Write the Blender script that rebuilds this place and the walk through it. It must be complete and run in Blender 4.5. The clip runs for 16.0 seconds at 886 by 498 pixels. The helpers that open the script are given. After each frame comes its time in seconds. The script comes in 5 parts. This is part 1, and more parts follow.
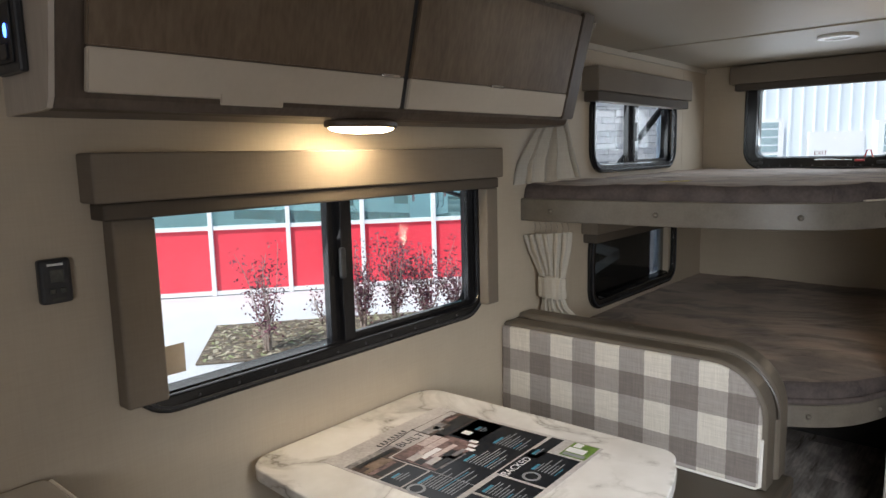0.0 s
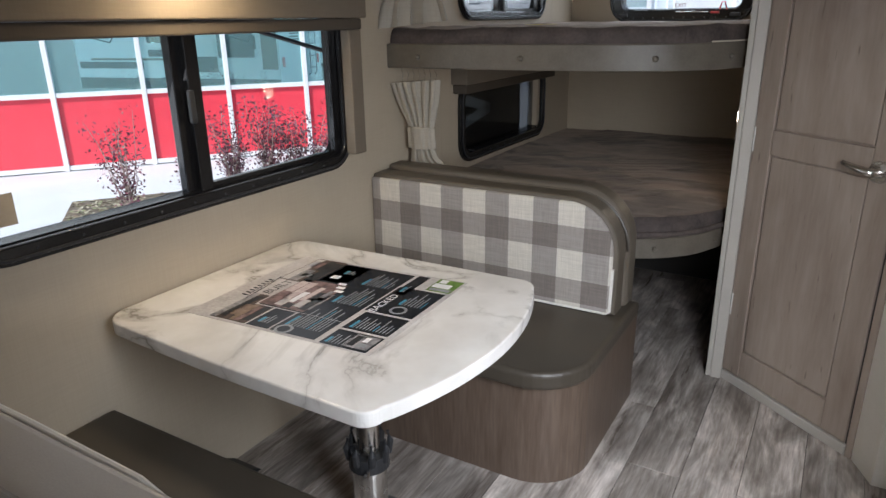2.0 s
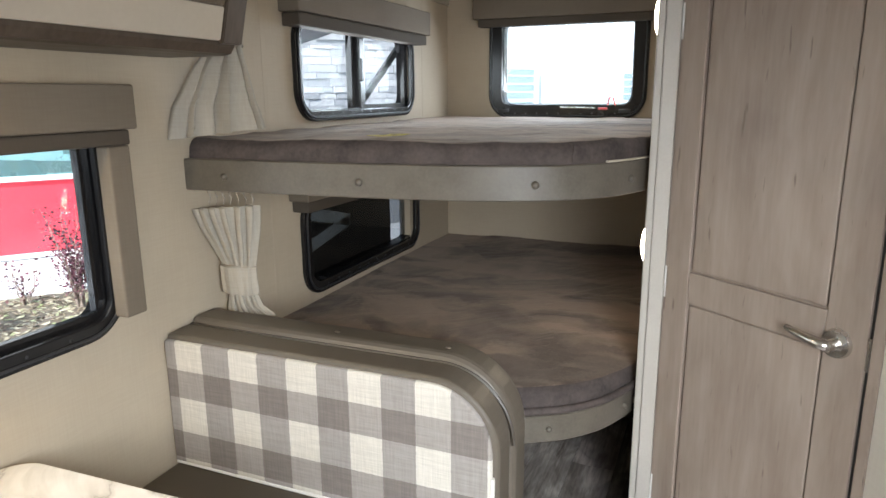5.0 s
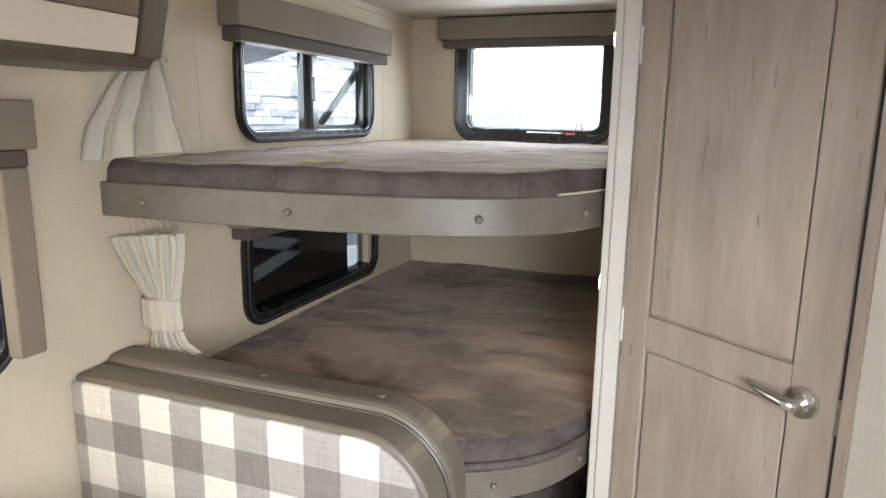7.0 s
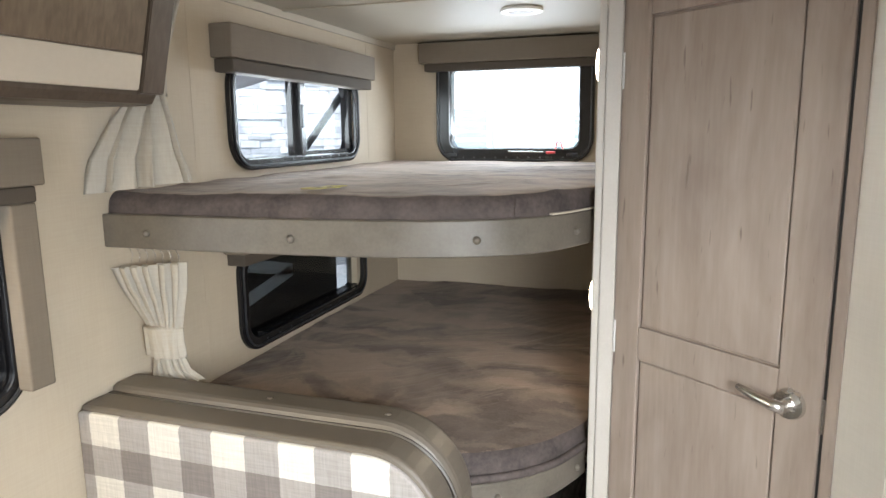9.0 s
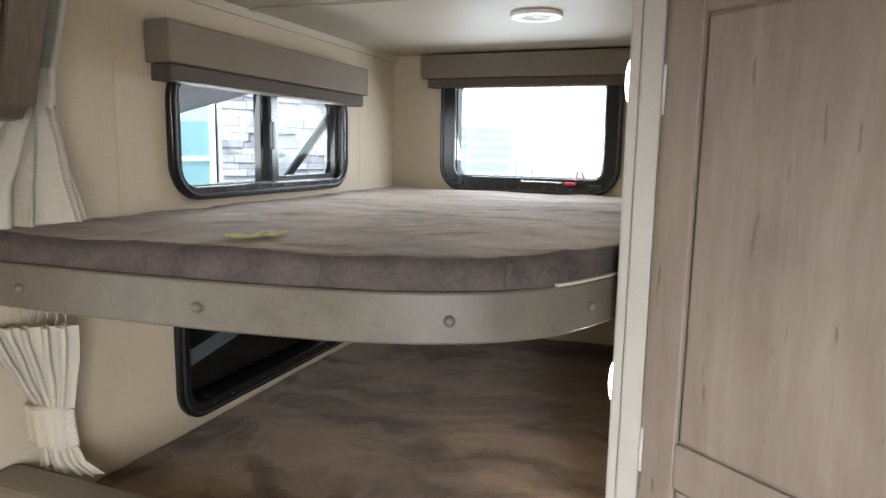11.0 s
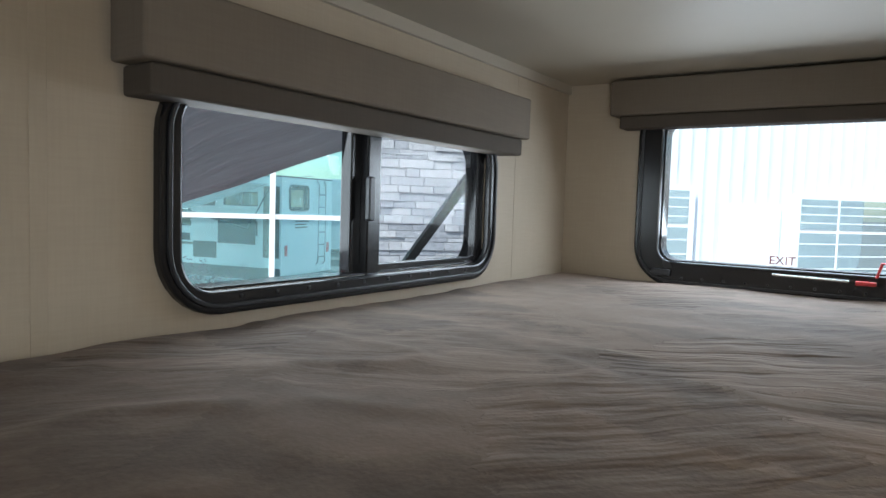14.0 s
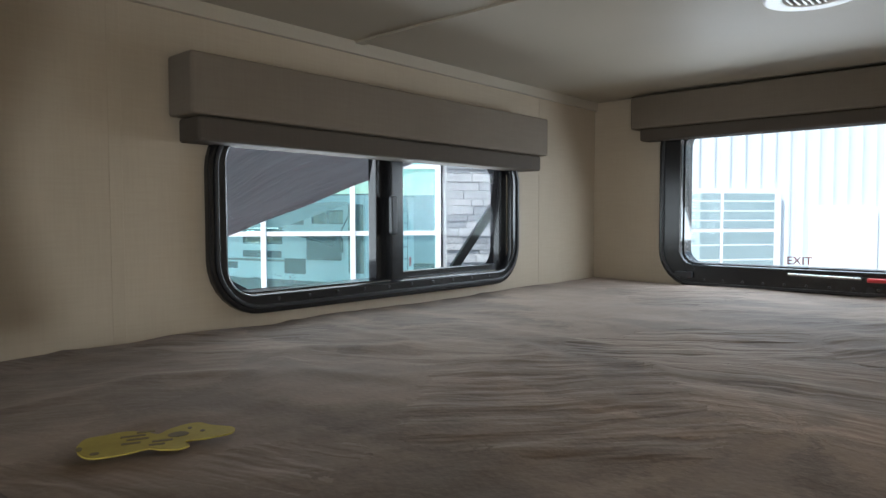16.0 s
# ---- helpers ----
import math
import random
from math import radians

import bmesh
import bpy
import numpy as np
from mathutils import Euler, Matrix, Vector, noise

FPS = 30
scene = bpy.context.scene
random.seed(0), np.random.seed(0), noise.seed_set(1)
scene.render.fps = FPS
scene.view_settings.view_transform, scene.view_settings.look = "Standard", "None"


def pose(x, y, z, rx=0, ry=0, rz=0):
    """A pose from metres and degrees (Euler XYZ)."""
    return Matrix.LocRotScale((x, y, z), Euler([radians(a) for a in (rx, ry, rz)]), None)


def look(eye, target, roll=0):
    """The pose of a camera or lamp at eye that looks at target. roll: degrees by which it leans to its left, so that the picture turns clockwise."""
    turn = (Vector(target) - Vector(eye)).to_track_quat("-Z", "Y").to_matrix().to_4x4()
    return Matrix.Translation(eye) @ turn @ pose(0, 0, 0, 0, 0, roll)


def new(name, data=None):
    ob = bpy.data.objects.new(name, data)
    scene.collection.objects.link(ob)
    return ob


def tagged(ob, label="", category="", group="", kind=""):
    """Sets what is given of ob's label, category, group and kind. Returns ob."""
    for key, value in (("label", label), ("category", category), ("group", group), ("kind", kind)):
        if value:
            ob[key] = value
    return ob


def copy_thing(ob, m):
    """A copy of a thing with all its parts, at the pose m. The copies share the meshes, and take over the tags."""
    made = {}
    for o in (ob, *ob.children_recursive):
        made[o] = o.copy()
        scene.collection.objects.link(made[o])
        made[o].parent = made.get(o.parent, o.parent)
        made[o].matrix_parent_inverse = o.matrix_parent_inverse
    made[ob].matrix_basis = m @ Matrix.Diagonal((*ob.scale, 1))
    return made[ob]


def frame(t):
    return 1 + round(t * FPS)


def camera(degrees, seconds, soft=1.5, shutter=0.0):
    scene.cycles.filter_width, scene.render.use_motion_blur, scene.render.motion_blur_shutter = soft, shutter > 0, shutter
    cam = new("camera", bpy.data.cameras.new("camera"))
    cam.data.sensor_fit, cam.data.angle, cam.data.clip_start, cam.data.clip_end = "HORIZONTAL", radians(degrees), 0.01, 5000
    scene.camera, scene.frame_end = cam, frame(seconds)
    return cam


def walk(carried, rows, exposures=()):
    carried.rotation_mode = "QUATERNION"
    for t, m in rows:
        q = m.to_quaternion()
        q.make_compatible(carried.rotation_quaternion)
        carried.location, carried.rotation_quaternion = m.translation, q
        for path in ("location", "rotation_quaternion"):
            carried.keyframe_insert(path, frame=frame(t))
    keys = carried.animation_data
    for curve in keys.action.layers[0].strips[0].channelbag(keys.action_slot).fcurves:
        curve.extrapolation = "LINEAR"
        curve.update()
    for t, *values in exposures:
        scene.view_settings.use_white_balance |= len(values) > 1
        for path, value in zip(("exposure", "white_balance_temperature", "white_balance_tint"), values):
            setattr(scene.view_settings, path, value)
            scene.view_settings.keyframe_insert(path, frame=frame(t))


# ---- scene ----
cam = camera(67.1, 16.0)
PATH = [
    (0, (1.649, 0.02, 1.583), (0.353, 1.518, 1.306), -1.4),
    (0.5, (1.647, 0.024, 1.572), (0.388, 1.545, 1.255), -1.0),
    (1, (1.646, 0.047, 1.528), (0.482, 1.609, 1.073), -1.0),
    (1.5, (1.662, 0.052, 1.497), (0.622, 1.662, 0.927), -0.5),
    (2, (1.686, 0.055, 1.486), (0.719, 1.679, 0.834), -0.9),
    (2.5, (1.671, 0.1, 1.47), (0.751, 1.734, 0.775), -1.8),
    (3, (1.621, 0.235, 1.447), (0.728, 1.869, 0.719), -2.5),
    (3.5, (1.603, 0.403, 1.452), (0.639, 1.994, 0.716), -2.0),
    (4, (1.595, 0.535, 1.494), (0.555, 2.106, 0.82), -1.7),
    (4.5, (1.534, 0.699, 1.563), (0.681, 2.427, 1.026), 0.0),
    (5, (1.527, 0.837, 1.575), (0.787, 2.64, 1.126), -0.4),
    (7.5, (1.576, 1.041, 1.598), (0.89, 2.881, 1.217), 0.8),
    (8, (1.552, 0.952, 1.609), (0.874, 2.799, 1.249), 0.3),
    (10.3, (1.533, 1.006, 1.611), (0.995, 2.905, 1.29), 0.4),
    (10.5, (1.531, 1.14, 1.63), (0.999, 3.044, 1.324), 0.9),
    (11, (1.485, 1.47, 1.646), (0.785, 3.321, 1.352), 1.0),
    (11.5, (1.376, 1.747, 1.669), (0.544, 3.55, 1.428), 0.7),
    (12, (1.279, 2.064, 1.663), (0.119, 3.679, 1.451), 1.1),
    (12.5, (1.148, 2.266, 1.669), (-0.199, 3.727, 1.453), 2.3),
    (13, (1.012, 2.399, 1.694), (-0.305, 3.892, 1.503), 2.2),
    (13.5, (0.986, 2.444, 1.682), (-0.15, 4.082, 1.522), 2.2),
    (14, (0.988, 2.432, 1.678), (-0.132, 4.083, 1.548), 1.8),
    (14.5, (1.066, 2.4, 1.69), (-0.086, 4.031, 1.582), 1.3),
    (15, (1.165, 2.388, 1.705), (0.001, 4.013, 1.627), 1.4),
    (15.5, (1.271, 2.387, 1.688), (0.062, 3.979, 1.635), 0.9),
    (16, (1.262, 2.365, 1.682), (-0.066, 3.858, 1.587), -0.1),
]
EXPOSURES = [(0, -0.05, 6500, 13), (1, -0.12, 6300, 14), (1.5, -0.12, 6300, 14), (2.5, -0.05, 6300, 14), (4, 0.0, 6300, 13), (5, 0.9, 6450, 11), (8, 1.35, 6480, 11), (10.5, 1.3, 6550, 11),
             (11.5, 0.9, 6600, 11), (12.5, 0.83, 6450, 11), (13.2, 0.68, 6250, 10), (14, 0.36, 6300, 10), (16, 0.30, 6350, 10)]
walk(cam, [(t, look(eye, target, roll)) for t, eye, target, roll in PATH], EXPOSURES)


# ---- world, sun and the light from the openings ----
world = bpy.data.worlds.new("world")
scene.world = world
world.use_nodes = True
wn = world.node_tree.nodes
sky = wn.new("ShaderNodeTexSky")
sky.sky_type = "NISHITA"
sky.sun_disc = False
SUN_FROM = Vector((0.02, -0.90, 0.90)).normalized()
sky.sun_elevation = math.asin(SUN_FROM.z)
sky.sun_rotation = math.atan2(SUN_FROM.x, SUN_FROM.y)
wn["Background"].inputs[1].default_value = 0.15
world.node_tree.links.new(sky.outputs[0], wn["Background"].inputs[0])

sun = new("sun", bpy.data.lights.new("sun", "SUN"))
sun.data.energy, sun.data.angle, sun.data.color = 5.0, radians(0.5), (1.0, 0.975, 0.94)
sun.matrix_world = look(SUN_FROM * 30, (0, 0, 0))


def area_lamp(name, eye, target, w, h, watts, colour, spread=180):
    ob = new(name, bpy.data.lights.new(name, "AREA"))
    ob.data.shape, ob.data.size, ob.data.size_y = "RECTANGLE", w, h
    ob.data.energy, ob.data.color, ob.data.spread = watts, colour, radians(spread)
    ob.matrix_world = look(eye, target)
    return ob


# daylight through the open entry door, the two bunk windows and the dinette window
area_lamp("entry_daylight", (2.22, 0.62, 1.40), (1.45, 1.75, 0.30), 0.62, 0.9, 26, (0.89, 0.955, 1.0), 115)
area_lamp("rear_daylight", (0.7, 4.68, 1.74), (0.7, 3.4, 0.75), 0.66, 0.36, 6.5, (0.80, 0.90, 1.0))
area_lamp("bunk_daylight", (-0.06, 3.58, 1.70), (1.2, 3.5, 1.40), 0.9, 0.28, 3.2, (0.86, 0.94, 1.0))
area_lamp("dinette_daylight", (-0.06, 1.42, 1.24), (1.2, 1.3, 0.6), 1.2, 0.46, 2.2, (0.95, 0.97, 1.0))
# added fill from an unseen opening, to brighten the cabinet end and left wall
area_lamp("kitchen_fill", (2.24, -1.05, 1.4), (0.4, 0.7, 1.2), 0.7, 0.5, 12.0, (0.95, 0.97, 1.0))


# ---- materials ----
def mat(name, colour, rough=0.6, metal=0.0, spec=0.5):
    m = bpy.data.materials.new(name)
    m.use_nodes = True
    b = m.node_tree.nodes["Principled BSDF"]
    b.inputs["Base Color"].default_value = (*colour, 1)
    b.inputs["Roughness"].default_value = rough
    b.inputs["Metallic"].default_value = metal
    b.inputs["Specular IOR Level"].default_value = spec
    return m


def nd(m, kind, **inputs):
    n = m.node_tree.nodes.new(kind)
    for k, v in inputs.items():
        n.inputs[k.replace("_", " ")].default_value = v
    return n


def wire(m, a, b):
    m.node_tree.links.new(a, b)


def coords(m, scale=(1, 1, 1), turn=(0, 0, 0)):
    tc = nd(m, "ShaderNodeTexCoord")
    mp = nd(m, "ShaderNodeMapping")
    mp.inputs["Scale"].default_value = scale
    mp.inputs["Rotation"].default_value = turn
    wire(m, tc.outputs["Object"], mp.inputs[0])
    return mp.outputs[0]


def ramp(m, fac, stops):
    r = nd(m, "ShaderNodeValToRGB")
    el = r.color_ramp.elements
    while len(el) < len(stops):
        el.new(0.5)
    for e, (p, c) in zip(el, stops):
        e.position, e.color = p, (*c, 1)
    wire(m, fac, r.inputs[0])
    return r.outputs[0]


def noise_of(m, vec, scale, detail=4, rough=0.55):
    n = nd(m, "ShaderNodeTexNoise", Scale=scale, Detail=detail, Roughness=rough)
    wire(m, vec, n.inputs["Vector"])
    return n.outputs["Fac"]


def mixc(m, fac, a, b, mode="MIX"):
    x = nd(m, "ShaderNodeMix")
    x.data_type, x.blend_type = "RGBA", mode
    for src, i in ((fac, 0), (a, 6), (b, 7)):
        if isinstance(src, (int, float)):
            x.inputs[i].default_value = src
        elif isinstance(src, tuple):
            x.inputs[i].default_value = (*src, 1)
        else:
            wire(m, src, x.inputs[i])
    return x.outputs[2]


def base(m, col):
    wire(m, col, m.node_tree.nodes["Principled BSDF"].inputs["Base Color"])


def bump(m, h, strength=0.2, dist=0.002):
    b = nd(m, "ShaderNodeBump", Strength=strength, Distance=dist)
    wire(m, h, b.inputs["Height"])
    wire(m, b.outputs[0], m.node_tree.nodes["Principled BSDF"].inputs["Normal"])


def rough_by(m, fac, lo, hi):
    r = nd(m, "ShaderNodeMapRange")
    r.inputs["To Min"].default_value, r.inputs["To Max"].default_value = lo, hi
    wire(m, fac, r.inputs[0])
    wire(m, r.outputs[0], m.node_tree.nodes["Principled BSDF"].inputs["Roughness"])


def speckled(name, dark, light, rough=0.6, scale=6, fine=180, bump_d=0.001, stretch=(1, 1, 1), spec=0.5, strength=0.25):
    """A surface with soft large stains and fine grain."""
    m = mat(name, light, rough, 0, spec)
    v = coords(m, stretch)
    big = noise_of(m, v, scale, 3)
    tiny = noise_of(m, v, fine, 2)
    base(m, mixc(m, 0.35, ramp(m, big, [(0.3, dark), (0.7, light)]), ramp(m, tiny, [(0.3, dark), (0.7, light)])))
    bump(m, tiny, strength, bump_d)
    rough_by(m, big, max(0.05, rough - 0.08), min(1, rough + 0.08))
    return m


def woven(name, dark, light, rough=0.85, pitch=900):
    """Cloth or linen-print vinyl: two crossing sets of threads over soft mottling."""
    m = mat(name, light, rough, 0, 0.3)
    v = coords(m)
    a = noise_of(m, coords(m, (1, 1, 0.06)), pitch * 0.25, 2)
    b = noise_of(m, coords(m, (0.06, 0.06, 1)), pitch * 0.25, 2)
    s = nd(m, "ShaderNodeMath")
    wire(m, a, s.inputs[0]), wire(m, b, s.inputs[1])
    half = nd(m, "ShaderNodeMath")
    half.operation = "MULTIPLY"
    half.inputs[1].default_value = 0.5
    wire(m, s.outputs[0], half.inputs[0])
    big = noise_of(m, v, 2.5, 3)
    base(m, mixc(m, 0.28, ramp(m, big, [(0.25, dark), (0.75, light)]), ramp(m, half.outputs[0], [(0.4, dark), (0.6, light)])))
    bump(m, half.outputs[0], 0.3, 0.0008)
    return m


def wood(name, dark, mid, light, rough=0.5, along="z", knots=True, varied=False, soft=False):
    """Printed wood grain, long in one axis, with streaks and small knots."""
    m = mat(name, mid, rough, 0, 0.4)
    st = {"z": (6, 6, 0.55), "y": (7, 0.6, 7), "x": (0.6, 6, 6)}[along]
    v = coords(m, st)
    if varied:
        oi = nd(m, "ShaderNodeObjectInfo")
        sh = nd(m, "ShaderNodeVectorMath")
        sh.operation = "ADD"
        sc = nd(m, "ShaderNodeVectorMath")
        sc.operation = "SCALE"
        sc.inputs[0].default_value = (37, 53, 41)
        wire(m, oi.outputs["Random"], sc.inputs["Scale"])
        wire(m, v, sh.inputs[0]), wire(m, sc.outputs[0], sh.inputs[1])
        v = sh.outputs[0]
    w = nd(m, "ShaderNodeTexNoise", Scale=1.6, Detail=6.0, Roughness=0.62, Distortion=0.6)
    wire(m, v, w.inputs["Vector"])
    f = noise_of(m, v, 14, 3)
    col = ramp(m, w.outputs["Fac"], [(0.28, dark), (0.5, mid), (0.72, light)])
    col = mixc(m, 0.22 if soft else 0.4, col, ramp(m, f, [(0.35, dark), (0.65, light)]))
    if soft:
        cl = nd(m, "ShaderNodeTexNoise", Scale=1.0, Detail=4.0, Roughness=0.55, Distortion=0.5)
        wire(m, coords(m, (7, 7, 2.2)), cl.inputs["Vector"])
        col = mixc(m, 0.45, col, ramp(m, cl.outputs["Fac"], [(0.32, dark), (0.5, mid), (0.68, light)]))
        dash = ramp(m, noise_of(m, coords(m, (60, 60, 9)), 1.0, 2), [(0.66, (0, 0, 0)), (0.74, (0.7, 0.7, 0.7))])
        col = mixc(m, dash, col, tuple(c * 0.75 for c in dark))
    if knots:
        vo = nd(m, "ShaderNodeTexVoronoi", Scale=0.55)
        wire(m, v, vo.inputs["Vector"])
        col = mixc(m, ramp(m, vo.outputs["Distance"], [(0.04, (0.65, 0.65, 0.65)), (0.16, (0, 0, 0))]), col, tuple(c * 0.5 for c in dark))
    if varied:
        hv = nd(m, "ShaderNodeHueSaturation")
        mr = nd(m, "ShaderNodeMapRange")
        mr.inputs["To Min"].default_value, mr.inputs["To Max"].default_value = 0.75, 1.25
        wire(m, oi.outputs["Random"], mr.inputs[0])
        wire(m, mr.outputs[0], hv.inputs["Value"])
        wire(m, col, hv.inputs["Color"])
        col = hv.outputs[0]
    if varied:
        bl = nd(m, "ShaderNodeTexNoise", Scale=1.0, Detail=5.0, Roughness=0.6, Distortion=0.9)
        cloud = nd(m, "ShaderNodeVectorMath")
        wire(m, coords(m, (8, 2.6, 8)), cloud.inputs[0]), wire(m, sc.outputs[0], cloud.inputs[1])
        wire(m, cloud.outputs[0], bl.inputs["Vector"])
        col = mixc(m, 0.75, col, mixc(m, 1.0, col, ramp(m, bl.outputs["Fac"], [(0.33, (0.34, 0.31, 0.29)), (0.5, (0.95, 0.95, 0.95)), (0.66, (1.9, 1.9, 1.93))]), "MULTIPLY"))
    base(m, col)
    bump(m, f, 0.15, 0.0006)
    rough_by(m, w.outputs["Fac"], rough - 0.1, rough + 0.1)
    return m


WALL = woven("linen_print_wall", (0.405, 0.338, 0.252), (0.47, 0.40, 0.305), 0.6)
CEIL = speckled("ceiling_panel", (0.40, 0.355, 0.28), (0.45, 0.405, 0.325), 0.6, 3, 260)
TRIM = speckled("wall_trim", (0.47, 0.42, 0.34), (0.52, 0.47, 0.39), 0.45, 4, 220)
WHITE_TRIM = speckled("pale_post_trim", (0.40, 0.37, 0.33), (0.46, 0.43, 0.385), 0.4, 4, 200)
# lit copy of the linen print: entry daylight put into a paler colour
LIT_WALL = woven("lit_linen_wall", (0.60, 0.565, 0.50), (0.69, 0.655, 0.59), 0.6)
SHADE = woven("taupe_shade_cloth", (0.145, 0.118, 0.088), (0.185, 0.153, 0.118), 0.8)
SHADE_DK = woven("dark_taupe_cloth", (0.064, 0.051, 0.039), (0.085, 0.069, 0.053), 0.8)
BLACK = speckled("black_window_plastic", (0.006, 0.006, 0.007), (0.009, 0.009, 0.010), 0.24, 8, 60, 0.0001, strength=0.05)
RUBBER = speckled("black_rubber", (0.015, 0.015, 0.015), (0.03, 0.03, 0.03), 0.6)
CAB_WOOD = wood("grey_brown_cabinet_wood", (0.105, 0.074, 0.048), (0.15, 0.108, 0.072), (0.20, 0.148, 0.10), 0.36)
CAB_DARK = wood("dark_cabinet_frame", (0.062, 0.045, 0.032), (0.085, 0.062, 0.045), (0.115, 0.086, 0.064), 0.4)
CAB_PALE = wood("pale_end_panel", (0.38, 0.33, 0.28), (0.44, 0.39, 0.33), (0.5, 0.45, 0.39), 0.5, knots=False)
CREAM = speckled("cream_gloss_panel", (0.50, 0.435, 0.35), (0.55, 0.485, 0.395), 0.3, 3, 60, 0.0002)
CHROME = speckled("brushed_nickel", (0.55, 0.53, 0.50), (0.68, 0.66, 0.63), 0.25, 20, 300, 0.0003)
CHROME.node_tree.nodes["Principled BSDF"].inputs["Metallic"].default_value = 1
VINYL = speckled("taupe_vinyl", (0.094, 0.078, 0.060), (0.125, 0.105, 0.081), 0.45, 5, 420, 0.0008)
VINYL_DK = speckled("dark_taupe_vinyl", (0.046, 0.037, 0.027), (0.064, 0.053, 0.040), 0.45, 5, 420, 0.0008)
PIPING = speckled("white_piping", (0.62, 0.60, 0.56), (0.7, 0.68, 0.64), 0.5)
RAIL = speckled("taupe_bunk_rail", (0.086, 0.073, 0.057), (0.134, 0.116, 0.092), 0.48, 13, 120, 0.0009)
BUNK_BOARD = speckled("bunk_board", (0.20, 0.17, 0.13), (0.26, 0.22, 0.17), 0.7)
DOOR_WOOD = wood("grey_tan_door_wood", (0.19, 0.142, 0.112), (0.30, 0.24, 0.198), (0.385, 0.318, 0.268), 0.42, soft=True)
BASE_WOOD = wood("brown_bench_wood", (0.070, 0.047, 0.034), (0.105, 0.073, 0.053), (0.145, 0.106, 0.080), 0.4, knots=False)
PLANK = wood("grey_brown_vinyl_plank", (0.14, 0.115, 0.098), (0.28, 0.245, 0.215), (0.46, 0.42, 0.385), 0.30, along="y", varied=True)
GROUT = speckled("floor_underlay", (0.05, 0.042, 0.036), (0.07, 0.06, 0.05), 0.8)
CURTAIN = woven("cream_linen_curtain", (0.32, 0.288, 0.238), (0.43, 0.395, 0.335), 0.9, 700)
CLEAR = mat("clear_plastic_hook", (0.95, 0.95, 0.93), 0.12)
CLEAR.node_tree.nodes["Principled BSDF"].inputs["Transmission Weight"].default_value = 0.85
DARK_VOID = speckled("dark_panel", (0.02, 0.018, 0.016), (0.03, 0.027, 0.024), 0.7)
PLASTIC_BK = speckled("black_plastic", (0.018, 0.019, 0.021), (0.03, 0.031, 0.034), 0.35, 20, 400, 0.0004)
PLASTIC_WH = speckled("white_plastic", (0.70, 0.69, 0.66), (0.76, 0.75, 0.72), 0.35)
SCREEN = speckled("grey_lcd", (0.05, 0.055, 0.05), (0.075, 0.08, 0.075), 0.15)
YELLOW = speckled("yellow_tag_card", (0.34, 0.27, 0.04), (0.44, 0.36, 0.06), 0.75, 30, 200)
TAGMARK = speckled("brown_tag_print", (0.10, 0.075, 0.02), (0.17, 0.13, 0.04), 0.6)
RED_PLASTIC = speckled("red_plastic", (0.55, 0.03, 0.03), (0.65, 0.05, 0.05), 0.35)


def emitter(name, colour, power):
    m = mat(name, (0.8, 0.8, 0.8), 0.4)
    b = m.node_tree.nodes["Principled BSDF"]
    b.inputs["Emission Color"].default_value = (*colour, 1)
    b.inputs["Emission Strength"].default_value = power
    return m


WARM_LAMP = emitter("warm_lens", (1.0, 0.80, 0.50), 70)
COOL_LAMP = emitter("white_lens", (1.0, 0.84, 0.62), 31)
BLUE_LED = emitter("blue_led", (0.05, 0.18, 1.0), 8)


def glass_of(name, tint, gloss_rough=0.02, gloss=0.035):
    m = bpy.data.materials.new(name)
    m.use_nodes = True
    t = m.node_tree
    t.nodes.remove(t.nodes["Principled BSDF"])
    a, g, x, f = (t.nodes.new(k) for k in ("ShaderNodeBsdfTransparent", "ShaderNodeBsdfGlossy", "ShaderNodeMixShader", "ShaderNodeLayerWeight"))
    a.inputs[0].default_value = (*tint, 1)
    g.inputs["Roughness"].default_value = gloss_rough
    pw, ad = t.nodes.new("ShaderNodeMath"), t.nodes.new("ShaderNodeMath")
    pw.operation, pw.inputs[1].default_value = "POWER", 4.0
    ad.operation, ad.inputs[1].default_value, ad.inputs[2].default_value = "MULTIPLY_ADD", 8 * gloss, gloss
    t.links.new(f.outputs["Facing"], pw.inputs[0])
    t.links.new(pw.outputs[0], ad.inputs[0])
    t.links.new(ad.outputs[0], x.inputs[0])
    t.links.new(a.outputs[0], x.inputs[1])
    t.links.new(g.outputs[0], x.inputs[2])
    t.links.new(x.outputs[0], t.nodes["Material Output"].inputs[0])
    return m


GLASS = glass_of("window_glass", (0.96, 0.985, 0.985), gloss=0.010)
GLASS_TINT = glass_of("dark_tinted_glass", (0.45, 0.47, 0.48))


